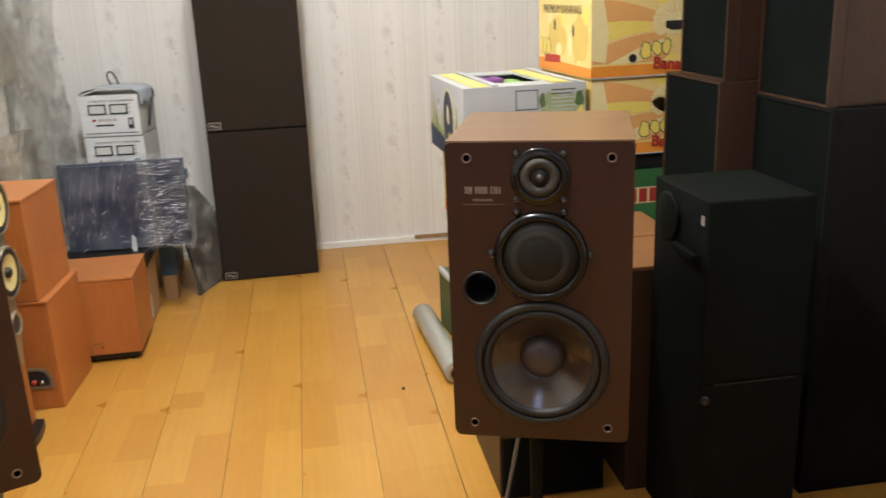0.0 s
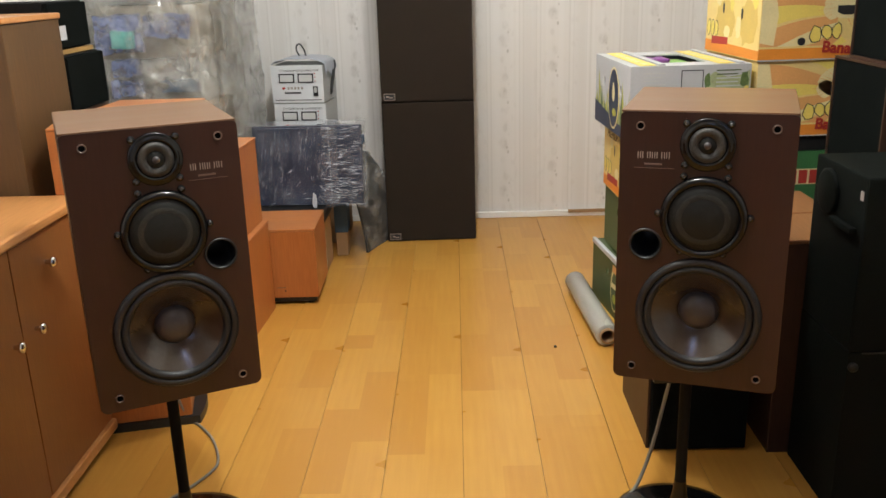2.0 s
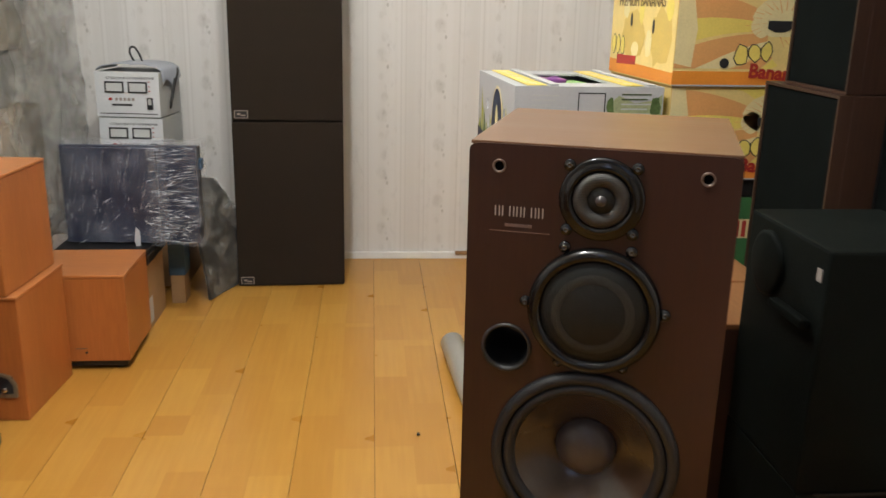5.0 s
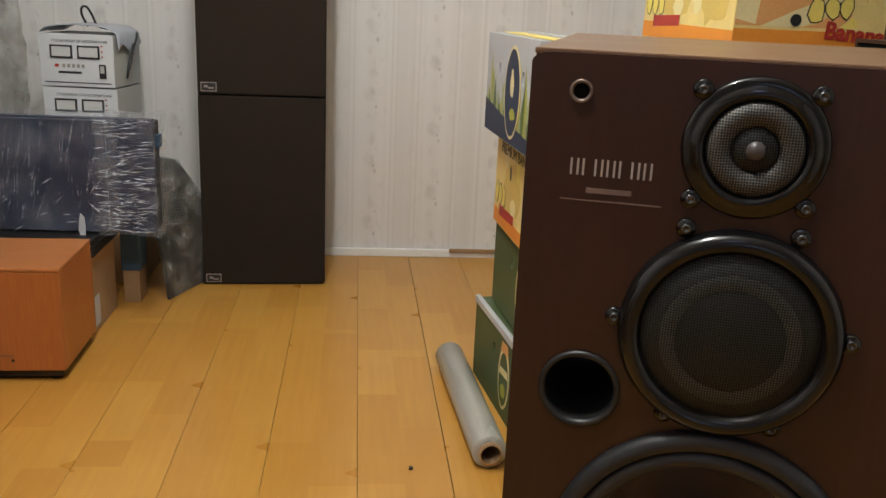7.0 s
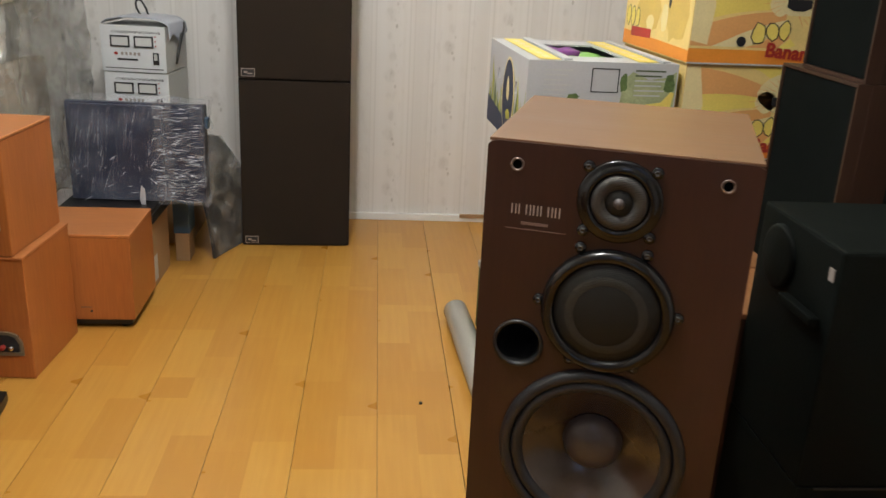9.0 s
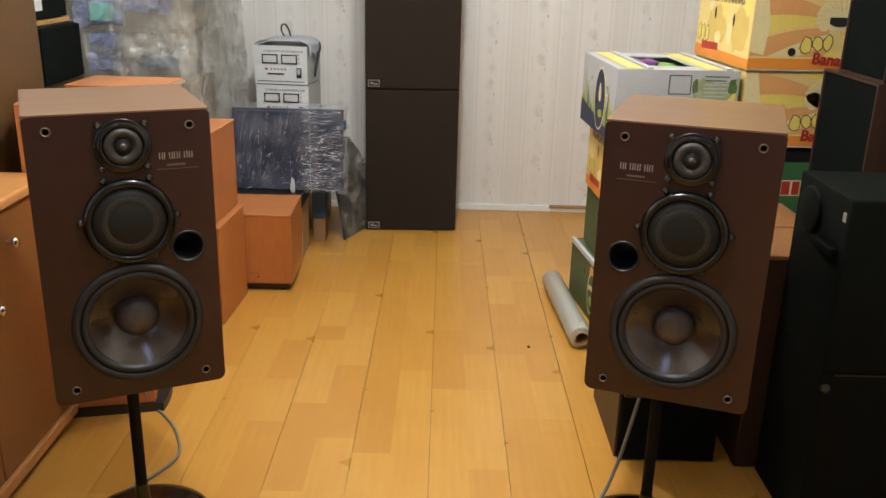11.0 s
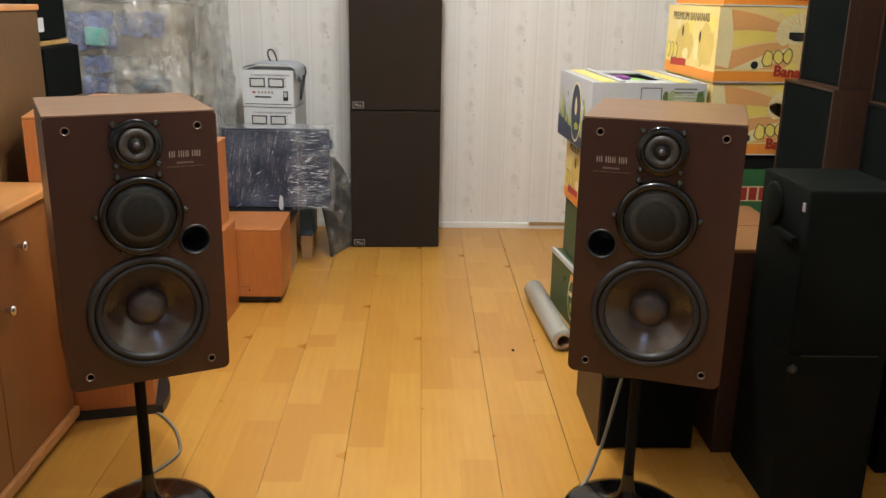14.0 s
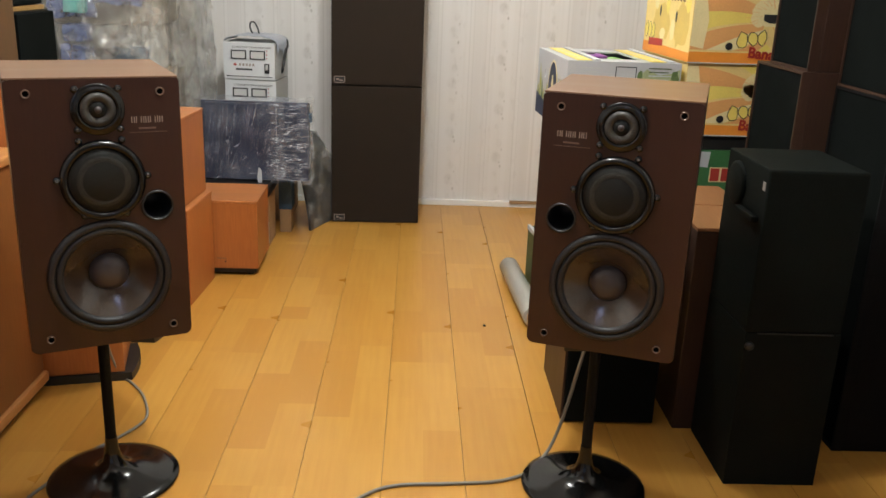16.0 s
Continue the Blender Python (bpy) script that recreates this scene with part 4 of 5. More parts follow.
def yellow_carton(m, label):
    """Yellow fruit carton printed with orange sun rays, an orange foot band and maker's marks."""
    w, d, h = 0.40, 0.52, 0.258
    t = carton("banana_box", m, w, d, h, M["card_cream"], label, "yellow fruit cartons",
               front_holes=[],
               side_holes=[])
    sd = side_m(d)
    part("printed_band", poly([(0, 0.003), (w, 0.003), (w, 0.040), (0, 0.040)], -0.0008), M["orange"], t)
    part("printed_band", poly([(0, 0.003), (d, 0.003), (d, 0.034), (0, 0.044)], -0.0008), M["orange"], t, m=sd)
    part("white_edge", poly([(0, 0.0), (w, 0.0), (w, 0.004), (0, 0.004)], -0.0012), M["card_white"], t)
    rays = [(150, 163, M["salmon"]), (163, 174, M["lemon"]), (176, 188, M["salmon"]), (188, 200, M["pale"]), (202, 216, M["salmon"]), (218, 232, M["lemon"]), (122, 140, M["lemon"])]
    for a0, a1, mm in rays:
        part("printed_ray", poly(curved_ray(radians(a0), radians(a1), 0.10, 0.44, 0.36, 0.135, w, h, 0.75), -0.0007, 0.0005), mm, t)
    part("printed_field", poly([(0.002, 0.06), (0.05, 0.05), (0.06, 0.15), (0.04, h - 0.004), (0.002, h - 0.004)], -0.0011, 0.0003), M["pale"], t)
    for i, (bx, bz, bw, bh) in enumerate(((0.30, 0.185, 0.17, 0.11), (0.37, 0.13, 0.05, 0.08), (0.24, 0.16, 0.06, 0.06))):
        part("printed_sun", poly(blob(min(bx, w - bw / 2 - 0.003), bz, bw, bh, 16, i, 0.06), -0.0011, 0.0003), M["pale"], t)
    rl = random.Random(21)
    for i in range(22):
        q = radians(15 + i * 14.5)
        r0, r1 = 0.03 + rl.uniform(0, 0.015), 0.06 + rl.uniform(0, 0.05)
        p0 = (0.29 + r0 * math.cos(q) * 1.3, 0.165 + r0 * math.sin(q))
        p1 = (min(0.29 + r1 * math.cos(q + 0.15) * 1.3, w - 0.004), min(0.165 + r1 * math.sin(q + 0.15), h - 0.004))
        if p1[1] < 0.1:
            continue
        part("printed_line", poly([p0, (p0[0] + 0.0025, p0[1] + 0.001), (p1[0] + 0.0015, p1[1] - 0.001), p1], -0.0016, 0.0003), M["salmon"], t)
    # holes are not cut: flat black shapes paint their dark insides
    part("hand_hole", poly(slot(0.292, 0.160, 0.070, 0.030), -0.0028, 0.0004), M["ink"], t)
    part("vent_hole", poly(hole(0.143, 0.062, 0.0135, 0.013), -0.0028, 0.0004), M["ink"], t)
    # maker's mark: yellow shape with dark rim, red bars under it
    for mm, y, g in ((M["ink"], -0.0016, 0.006), (M["lemon"], -0.0022, 0.0)):
        for i, (cx, bw, bh, dz) in enumerate(((0.190, 0.036, 0.056, 0.0), (0.228, 0.034, 0.042, 0.006), (0.262, 0.028, 0.048, 0.008))):
            part("mark_shape", poly(blob(cx, 0.084 + dz, bw + g, bh + g, 9, i + 3, 0.16), y, 0.0004), mm, t)
    word = new("lettering", BANANAS)
    word.parent = t
    word.matrix_local = Matrix.Translation((0.214, -0.0030, 0.026)) @ Matrix.Rotation(radians(4), 4, "Y") @ FRONT
    # end face
    part("printed_field", poly(blob(0.20, 0.12, 0.20, 0.15, 18, 9, 0.2), -0.0007, 0.0004), M["card_yellow"], t, m=sd)
    part("printed_field", poly(blob(0.42, 0.12, 0.15, 0.16, 18, 10, 0.2), -0.0007, 0.0004), M["card_yellow"], t, m=sd)
    for i, (ex, ez, ew, eh) in enumerate(((0.13, 0.20, 0.05, 0.06), (0.26, 0.19, 0.04, 0.07), (0.33, 0.10, 0.05, 0.08), (0.47, 0.20, 0.05, 0.06), (0.22, 0.08, 0.06, 0.05))):
        part("printed_fruit", poly(blob(ex, ez, ew, eh, 14, 30 + i, 0.15), -0.0010, 0.0003), M["lemon"] if i % 2 else M["pale"], t, m=sd)
    # end-face vents, likewise black patches for the dark within
    part("vent_hole", poly(hole(0.18, 0.165, 0.009, 0.020), -0.0016, 0.0004), M["ink"], t, m=sd)
    part("vent_hole", poly(hole(0.36, 0.150, 0.009, 0.020), -0.0016, 0.0004), M["ink"], t, m=sd)
    for i in range(3):
        for mm, y, g in ((M["ink"], -0.0012, 0.006), (M["lemon"], -0.0017, 0.0)):
            part("mark_shape", poly(blob(0.035 + i * 0.040, 0.088, 0.032 + g, 0.055 + g, 9, i + 5, 0.15), y, 0.0004), mm, t, m=sd)
    part("mark_bar", poly([(0.07, 0.030), (0.235, 0.036), (0.235, 0.062), (0.07, 0.058)], -0.0014, 0.0004), M["red"], t, m=sd)
    return t


LET = text_mesh("PREMIUM BANANAS", 0.042)
LET.materials.append(M["brown_ink"])


def on_end(t, d, me, x, z):
    ob = new("lettering", me)
    ob.parent = t
    ob.matrix_local = side_m(d) @ Matrix.Translation((x, -0.0015, z)) @ FRONT
    return ob


sol = (0.975, 2.75)
y1 = yellow_carton(pose(sol[0], sol[1], 0.752, 0, 0, 3), "yellow banana carton with orange sun rays, in a stack")
on_end(y1, 0.52, LET, 0.06, 0.205)
copy_thing(y1, pose(sol[0] - 0.006, sol[1] - 0.012, 1.012, 0, 0, 3.6))
copy_thing(y1, pose(sol[0] + 0.012, sol[1] + 0.01, 1.274, 0, 0, 2.0))

t = carton("fruit_box", pose(sol[0] + 0.02, sol[1] + 0.01, 0.462, 0, 0, 3), 0.40, 0.52, 0.235, M["card_leaf"], "green fruit carton with red lettering shapes, under yellow cartons", "green fruit cartons",
           front_holes=[slot(0.30, 0.165, 0.07, 0.028)])
for i, (wd, x) in enumerate(((0.034, 0.118), (0.030, 0.160), (0.026, 0.198), (0.012, 0.232), (0.03, 0.252))):
    part("mark_rim", poly([(x - 0.004, 0.116), (x + wd + 0.004, 0.116), (x + wd + 0.004, 0.172), (x - 0.004, 0.172)], -0.0008), M["pale"], t)
    part("mark_bar", poly([(x, 0.120), (x + wd, 0.120), (x + wd, 0.168), (x, 0.168)], -0.0014, 0.0004), M["red"], t)
part("white_label", poly([(0.055, 0.175), (0.105, 0.170), (0.110, 0.230), (0.060, 0.230)], -0.0008), M["card_white"], t)
part("packing_tray", box(0.0, 0.004, 0.2365, 0.40, 0.5, 0.287, 0.004), M["black"], t, "black plastic tray")
carton("fruit_box", pose(sol[0] + 0.02, sol[1] + 0.02, 0.2305, 0, 0, 3), 0.40, 0.52, 0.231, M["card_green"], "dark green fruit carton in the middle of a stack", "green fruit cartons")
carton("fruit_box", pose(sol[0] + 0.02, sol[1] + 0.02, 0.0, 0, 0, 3), 0.40, 0.52, 0.230, M["card_green"], "dark green fruit carton at the foot of a stack", "green fruit cartons")


def green_carton(m, label, lid):
    w, d, h = 0.40, 0.52, 0.240
    t = carton("fruit_box", m, w, d, h, M["card_green"], label, "green fruit cartons", side_holes=[hole(0.20, 0.165, 0.010, 0.016), hole(0.42, 0.16, 0.010, 0.016)])
    sd = side_m(d)
    part("emblem", poly(loop_pts("c", 0.31, 0.115, 0.050, 0.088, 26), -0.0008), M["pale"], t, m=sd)
    part("emblem_field", poly(loop_pts("c", 0.31, 0.112, 0.041, 0.076, 26), -0.0013, 0.0004), M["card_green"], t, m=sd)
    part("emblem_band", poly([(0.272, 0.120), (0.35, 0.125), (0.345, 0.145), (0.277, 0.140)], -0.0018, 0.0004), M["pale"], t, m=sd)
    part("emblem_fruit", poly(blob(0.312, 0.080, 0.045, 0.04, 12, 4, 0.1), -0.0018, 0.0004), M["olive"], t, m=sd)
    part("emblem_top", poly([(0.275, 0.185), (0.345, 0.185), (0.335, 0.215), (0.285, 0.215)], -0.0013, 0.0004), M["salmon"], t, m=sd)
    if lid:
        part("white_rim", box(-0.004, -0.004, h - 0.012, 0.010, d, h + 0.008, 0.001), M["card_white"], t, "white folded card rim")
        part("white_rim", box(0.0105, -0.004, h - 0.012, w, 0.008, h + 0.008, 0.001), M["card_white"], t)
    return t


green_carton(pose(0.585, 2.765, 0.0, 0, 0, 7.0), "dark green fruit carton with white rim, on the floor", True)
green_carton(pose(0.598, 2.735, 0.249, 0, 0, 4.0), "dark green fruit carton with oval emblem, in a stack", False)
y4 = copy_thing(y1, pose(0.580, 2.725, 0.490, 0, 0, 3.2))
y4["label"] = "yellow banana carton under a grey-white fruit carton"


def white_carton(m):
    w, d, h = 0.41, 0.54, 0.258
    t = carton("fruit_box", m, w, d, h, M["card_white"], "grey-white printed fruit carton with an open top and yellow strips", "fruit cartons", open_top=True,
               front_holes=[slot(0.215, 0.135, 0.09, 0.03)], side_holes=[hole(0.15, 0.17, 0.012, 0.018), hole(0.40, 0.165, 0.012, 0.018)])
    part("top_panel", join(box(0.006, 0.006, h - 0.006, 0.404, 0.115, h - 0.001, 0), box(0.006, 0.425, h - 0.006, 0.404, 0.534, h - 0.001, 0),
                           box(0.006, 0.115, h - 0.006, 0.115, 0.425, h - 0.001, 0), box(0.295, 0.115, h - 0.006, 0.404, 0.425, h - 0.001, 0)), M["card_white"], t)
    for x in (0.035, 0.305):
        part("yellow_strip", box(x, 0.02, h + 0.0005, x + 0.055, 0.52, h + 0.002, 0), M["lemon"], t)
        part("fold_flap", box(x + 0.062, 0.01, h + 0.0005, x + 0.085, 0.53, h + 0.006, 0.001), M["card_white"], t)
        for i in range(6):
            part("print_bar", box(x + 0.018, 0.05 + i * 0.075, h + 0.0022, x + 0.036, 0.10 + i * 0.075, h + 0.0026, 0), M["pale"], t)
    inner = part("contents_bag", crumple(grid_box(0.12, 0.12, 0.16, 0.30, 0.43, 0.235, 8), 0.012, 18, 2), M["lime"], t, "lime green wrapped contents", smooth=True)
    part("contents_lid", crumple(grid_box(0.13, 0.30, 0.225, 0.22, 0.42, 0.25, 6), 0.008, 20, 3), M["purple"], t, "purple wrapped contents", smooth=True)
    # front print: text bars, an empty label frame, leafy picture
    for i in range(6):
        part("print_bar", poly([(0.045, 0.232 - i * 0.013), (0.12 - 0.012 * (i % 3), 0.232 - i * 0.013), (0.12 - 0.012 * (i % 3), 0.236 - i * 0.013), (0.045, 0.236 - i * 0.013)]), M["steel_grey"], t)
        part("print_bar", poly([(0.292, 0.236 - i * 0.013), (0.375 - 0.010 * (i % 2), 0.236 - i * 0.013), (0.375 - 0.010 * (i % 2), 0.240 - i * 0.013), (0.292, 0.240 - i * 0.013)], -0.0014, 0.0004), M["card_green"] if i < 2 else M["steel_grey"], t)
    part("label_frame", plate([(0.172, 0.178), (0.248, 0.178), (0.248, 0.242), (0.172, 0.242)], 0.0006, [[(0.175, 0.181), (0.245, 0.181), (0.245, 0.239), (0.175, 0.239)]]), M["ink"], t, m=pose(0, -0.0008, 0))
    part("leaf_print", poly([(0.255, 0.150), (0.262, 0.215), (0.285, 0.235), (0.33, 0.215), (0.38, 0.222), (0.406, 0.238), (0.406, 0.13), (0.255, 0.13)], -0.0007, 0.0003), M["sage"], t)
    part("banana_print", poly([(0.135, 0.118), (0.18, 0.124), (0.255, 0.126), (0.33, 0.150), (0.37, 0.156), (0.395, 0.185), (0.404, 0.182), (0.398, 0.140), (0.36, 0.112), (0.28, 0.098), (0.135, 0.094)], -0.0011, 0.0003), M["lemon"], t)
    for i, (lx, lz, lw, lh) in enumerate(((0.388, 0.205, 0.032, 0.055), (0.345, 0.118, 0.05, 0.022), (0.125, 0.166, 0.035, 0.018), (0.262, 0.205, 0.022, 0.05), (0.39, 0.115, 0.028, 0.03))):
        part("leaf_shape", poly(blob(lx, lz, lw, lh, 12, 40 + i, 0.25), -0.0013, 0.0002), M["leaf_ink"], t)
    part("leaf_print", poly([(0.02, 0.002), (0.40, 0.002), (0.40, 0.09), (0.20, 0.08), (0.02, 0.11)], -0.0007, 0.0004), M["olive"], t)
    sd = side_m(d)
    rl = random.Random(8)
    for i in range(26):
        bx, bh, lean = 0.012 + 0.0205 * i, rl.uniform(0.10, 0.21), rl.uniform(-0.03, 0.03)
        x0, x1, xm = max(bx - 0.012, 0.002), min(bx + 0.012, 0.537), min(max(bx + lean, 0.004), 0.535)
        part("leaf_blade", poly([(x0, 0.03), (x1, 0.03), (min(x1 + 0.004, 0.538), bh * 0.6), (xm, bh), (max(x0 - 0.003, 0.002), bh * 0.55)], -0.0007 - 0.00004 * (i % 3), 0.0003), (M["olive"], M["sage"], M["leaf_ink"])[i % 3], t, m=sd)
    part("printed_band", poly([(0.002, 0.002), (0.538, 0.002), (0.538, 0.03), (0.3, 0.05), (0.002, 0.085)], -0.0012, 0.0004), M["navy"], t, m=sd)
    e = part("emblem", poly(loop_pts("c", 0.31, 0.125, 0.082, 0.112, 30), -0.0016, 0.0005), M["pale"], t, m=sd)
    part("emblem_field", poly(loop_pts("c", 0.31, 0.125, 0.074, 0.104, 30), -0.0022, 0.0005), M["navy"], t, m=sd)
    part("emblem_shape", poly(blob(0.31, 0.145, 0.035, 0.065, 12, 6, 0.3), -0.0028, 0.0005), M["pale"], t, m=sd)
    part("emblem_shape", poly(blob(0.325, 0.075, 0.06, 0.03, 12, 7, 0.2), -0.0028, 0.0005), M["olive"], t, m=sd)
    return t


white_carton(pose(0.542, 2.715, 0.750, 0, 0, 3.2))

# roll of stretch film on the floor by the cartons
t = thing("film_roll", pose(0.488, 2.705, 0.043, -90, 0, 3.6), "roll of grey translucent stretch film on the floor", "roll")
part("wound_film", lathe([(0.028, 0.0), (0.041, 0.001), (0.043, 0.004), (0.043, 0.60), (0.041, 0.604), (0.028, 0.605)], 40), M["film_roll"], t, smooth=True)
part("card_core", lathe([(0.024, -0.012), (0.0285, -0.012), (0.0285, 0.615), (0.024, 0.615), (0.024, -0.012)], 32), M["card_kraft"], t, smooth=True)

# ---- dark speakers on the right ----
t = thing("floor_speaker", pose(0.478, 1.962, 0, 0, 0, 0), "walnut floor speaker with black cloth front, behind a stand", "speaker")
part("cabinet", box(0, 0.02, 0, 0.285, 0.38, 0.58, 0.003), M["walnut"], t)
part("grille", box(0.006, 0.0, 0.006, 0.279, 0.0195, 0.574, 0.004), M["cloth_g"], t)


def walnut_tower(m, label):
    t = thing("floor_speaker", m, label, "speaker", "walnut tower speakers")
    part("cabinet", box(0, 0, 0, 0.24, 0.26, 0.618, 0.003), M["walnut"], t)
    part("top_panel", box(-0.001, -0.001, 0.6185, 0.241, 0.261, 0.630, 0.003), M["walnut_lit_top"], t, "walnut top with its lit orange-brown in the colour")
    return t


walnut_tower(pose(0.812, 1.945, 0, 0, 0, 0), "walnut speaker beside a black cabinet")
walnut_tower(pose(0.806, 2.215, 0, 0, 0, 0), "walnut speaker behind its twin")

t = thing("black_cabinet_speaker", pose(0.868, 1.648, 0), "tall black textured speaker with a round side badge", "speaker")
part("lower_cabinet", box(0, 0, 0, 0.247, 0.29, 0.4405, 0.001), M["green_black"], t)
part("upper_cabinet", box(0, 0, 0.441, 0.247, 0.29, 0.862, 0.006), M["green_black"], t)
part("round_badge", lathe([(0.058, 0), (0.058, 0.006), (0.050, 0.009), (0, 0.009)], 36, Matrix.Translation((0, 0.20, 0.785)) @ Matrix.Rotation(-math.pi / 2, 4, "Y")), M["green_black"], t, smooth=True)
part("label_square", box(-0.002, 0.016, 0.806, -0.0003, 0.031, 0.827, 0), M["print_grey"], t)
part("handle_ledge", box(-0.018, 0.03, 0.722, -0.0004, 0.15, 0.738, 0.004), M["green_black"], t)
part("edge_trim", box(0.03, -0.003, 0.4375, 0.225, -0.0002, 0.4415, 0.001), M["black"], t)
part("corner_cap", lathe([(0.012, 0), (0.012, 0.006), (0.008, 0.009), (0, 0.009)], 18, facing(0.012, 0.405)), M["black"], t, smooth=True)


def big_speaker(m, d, w, h, label, walnut=True):
    """A large vintage speaker; grille on the local face x = 0, its side faces -y."""
    t = thing("large_speaker", m, label, "speaker", "large stored speakers")
    part("cabinet", box(0.03, 0, 0, d, w, h, 0.003), M["walnut"] if walnut else M["black_ash"], t)
    rim = plate([(0, 0), (w, 0), (w, h), (0, h)], 0.030, [[(0.007, 0.007), (w - 0.007, 0.007), (w - 0.007, h - 0.007), (0.007, h - 0.007)]])
    part("front_frame", rim, M["walnut"] if walnut else M["black_ash"], t, m=Matrix.Translation((0, w, 0)) @ Matrix.Rotation(-math.pi / 2, 4, "Z"))
    part("grille", box(0.004, 0.0075, 0.0075, 0.0295, w - 0.0075, h - 0.0075, 0.003), M["cloth_g"], t)
    return t


big_speaker(pose(1.15, 2.20, 0.0), 0.5, 0.36, 1.044, "large dark walnut speaker at the foot of a stack")
big_speaker(pose(1.165, 2.205, 1.045), 0.45, 0.285, 0.62, "walnut speaker with black cloth front on a larger one")
big_speaker(pose(1.25, 1.832, 0.0), 0.5, 0.355, 1.010, "large black speaker at the foot of a stack", False)
big_speaker(pose(1.252, 1.86, 1.011), 0.45, 0.325, 0.62, "walnut-framed speaker with black cloth front, stacked")
big_speaker(pose(1.335, 1.22, 0.0), 0.40, 0.36, 0.62, "black speaker close to the wall", False)

# ---- stored things in the far corner ----
t = carton("carton", pose(-0.985, 3.56, 0), 0.315, 0.27, 0.262, M["card_kraft"], "brown cardboard carton with a white label", "stored cartons")
part("white_label", box(0.3152, 0.02, 0.02, 0.3158, 0.075, 0.12, 0), M["card_white"], t)
t = thing("amplifier", pose(-1.0, 3.545, 0.2625), "flat black unit with grey top on a carton", "amplifier")
part("case", box(0, 0, 0, 0.345, 0.29, 0.036, 0.003), M["black"], t)
part("top_cover", box(0.004, 0.004, 0.0365, 0.341, 0.286, 0.052, 0.002), M["flange"], t)
t = thing("narrow_carton", pose(-0.655, 3.875, 0), "narrow blue and beige carton standing upright", "box")
part("lower_half", box(0, 0, 0, 0.055, 0.1, 0.12, 0.002), M["card_kraft"], t)
part("upper_half", box(-0.004, -0.004, 0.1205, 0.06, 0.104, 0.30, 0.002), M["blue"], t)

# dark panels bound in stretch film, standing on the carton
t = thing("wrapped_bundle", pose(-0.99, 3.66, 0.316, 0, 0, -1.0), "dark flat panels bound tightly in clear stretch film", "bundle")
part("front_panel", box(0.03, 0.0, 0.004, 0.36, 0.02, 0.362, 0.004), M["slate"], t)
part("rear_panel", box(0.01, 0.0215, 0.0, 0.505, 0.05, 0.368, 0.004), M["slate"], t)
part("third_panel", box(0.30, 0.0515, 0.0, 0.50, 0.12, 0.355, 0.004), M["black"], t)
bm = crumple(grid_box(-0.012, -0.016, 0.01, 0.40, 0.13, 0.376, 26), 0.006, 14, 4)
part("film", bm, M["film_tight"], t, "clear wrinkled film", smooth=False)
bm = crumple(grid_box(0.335, -0.012, -0.006, 0.516, 0.13, 0.378, 26), 0.011, 26, 5)
part("film", bm, M["film_cross"], t, "clear wrinkled film", smooth=False)
part("blue_spacer", box(0.470, 0.06, 0.272, 0.514, 0.10, 0.312, 0.002), M["blue"], t)


def creases(count, x0, z0, x1, z1, lean, length, spread, width, seed):
    """Fine raised folds of stretched film and their painted glints, as thin pale slivers over the face."""
    rnd = random.Random(seed)
    bm = bmesh.new()
    for _ in range(count):
        cx, cz = rnd.uniform(x0, x1), rnd.uniform(z0, z1)
        a = radians(rnd.gauss(lean, spread))
        ln, wd = length * rnd.uniform(0.3, 1.3), width * rnd.uniform(0.5, 1.6)
        bend = rnd.uniform(-0.12, 0.12) * ln
        y = -0.020 + rnd.uniform(-0.002, 0.002)
        left, right = [], []
        for i in range(6):
            s = i / 5 - 0.5
            px = cx + s * ln * math.cos(a) - bend * (0.25 - s * s) * math.sin(a)
            pz = cz + s * ln * math.sin(a) + bend * (0.25 - s * s) * math.cos(a)
            w = wd * (1 - (2 * s) ** 2) + 0.0002
            px, pz = min(max(px, x0 - 0.01), x1 + 0.01), min(max(pz, z0 - 0.01), z1 + 0.01)
            left.append(bm.verts.new((px - w * math.sin(a), y, pz + w * math.cos(a))))
            right.append(bm.verts.new((px + w * math.sin(a), y - 0.0012, pz - w * math.cos(a))))
        for i in range(5):
            bm.faces.new((left[i], left[i + 1], right[i + 1], right[i]))
    return bm


folds = [part("film_fold_glints", creases(70, 0.03, 0.05, 0.33, 0.36, 80, 0.19, 5, 0.0005, 1), M["fold"], t),
         part("film_fold_glints", creases(20, 0.0, 0.01, 0.36, 0.18, 40, 0.05, 40, 0.0009, 2), M["fold"], t),
         part("film_fold_glints", creases(150, 0.335, 0.01, 0.51, 0.37, 4, 0.075, 11, 0.0005, 3), M["fold"], t)]
for ob in folds:
    tagged(ob, kind="stuff")
put("film_tag", plate(blob(0.285, 0.03, 0.022, 0.085, 9, 3, 0.2), 0.001), M["card_white"], t, m=pose(0, -0.03, 0))

# leaning board in grey film
bm = bmesh.new()
rows = []
for i in range(15):
    s = i / 14
    z = 0.53 * s
    rows.append([bm.verts.new((-0.502 - 0.012 * s - 0.10 * s ** (1.5 + 2.6 * j / 8) + 0.110 * (j / 8) ** 1.2, 3.905 + 0.02 * s + (0.27 - 0.10 * s) * j / 8, max(0.002, z - 0.05 * (j / 8) * s))) for j in range(9)])
for a, b in zip(rows, rows[1:]):
    for j in range(8):
        bm.faces.new((a[j], a[j + 1], b[j + 1], b[j]))
ext = bmesh.ops.extrude_face_region(bm, geom=bm.faces[:])
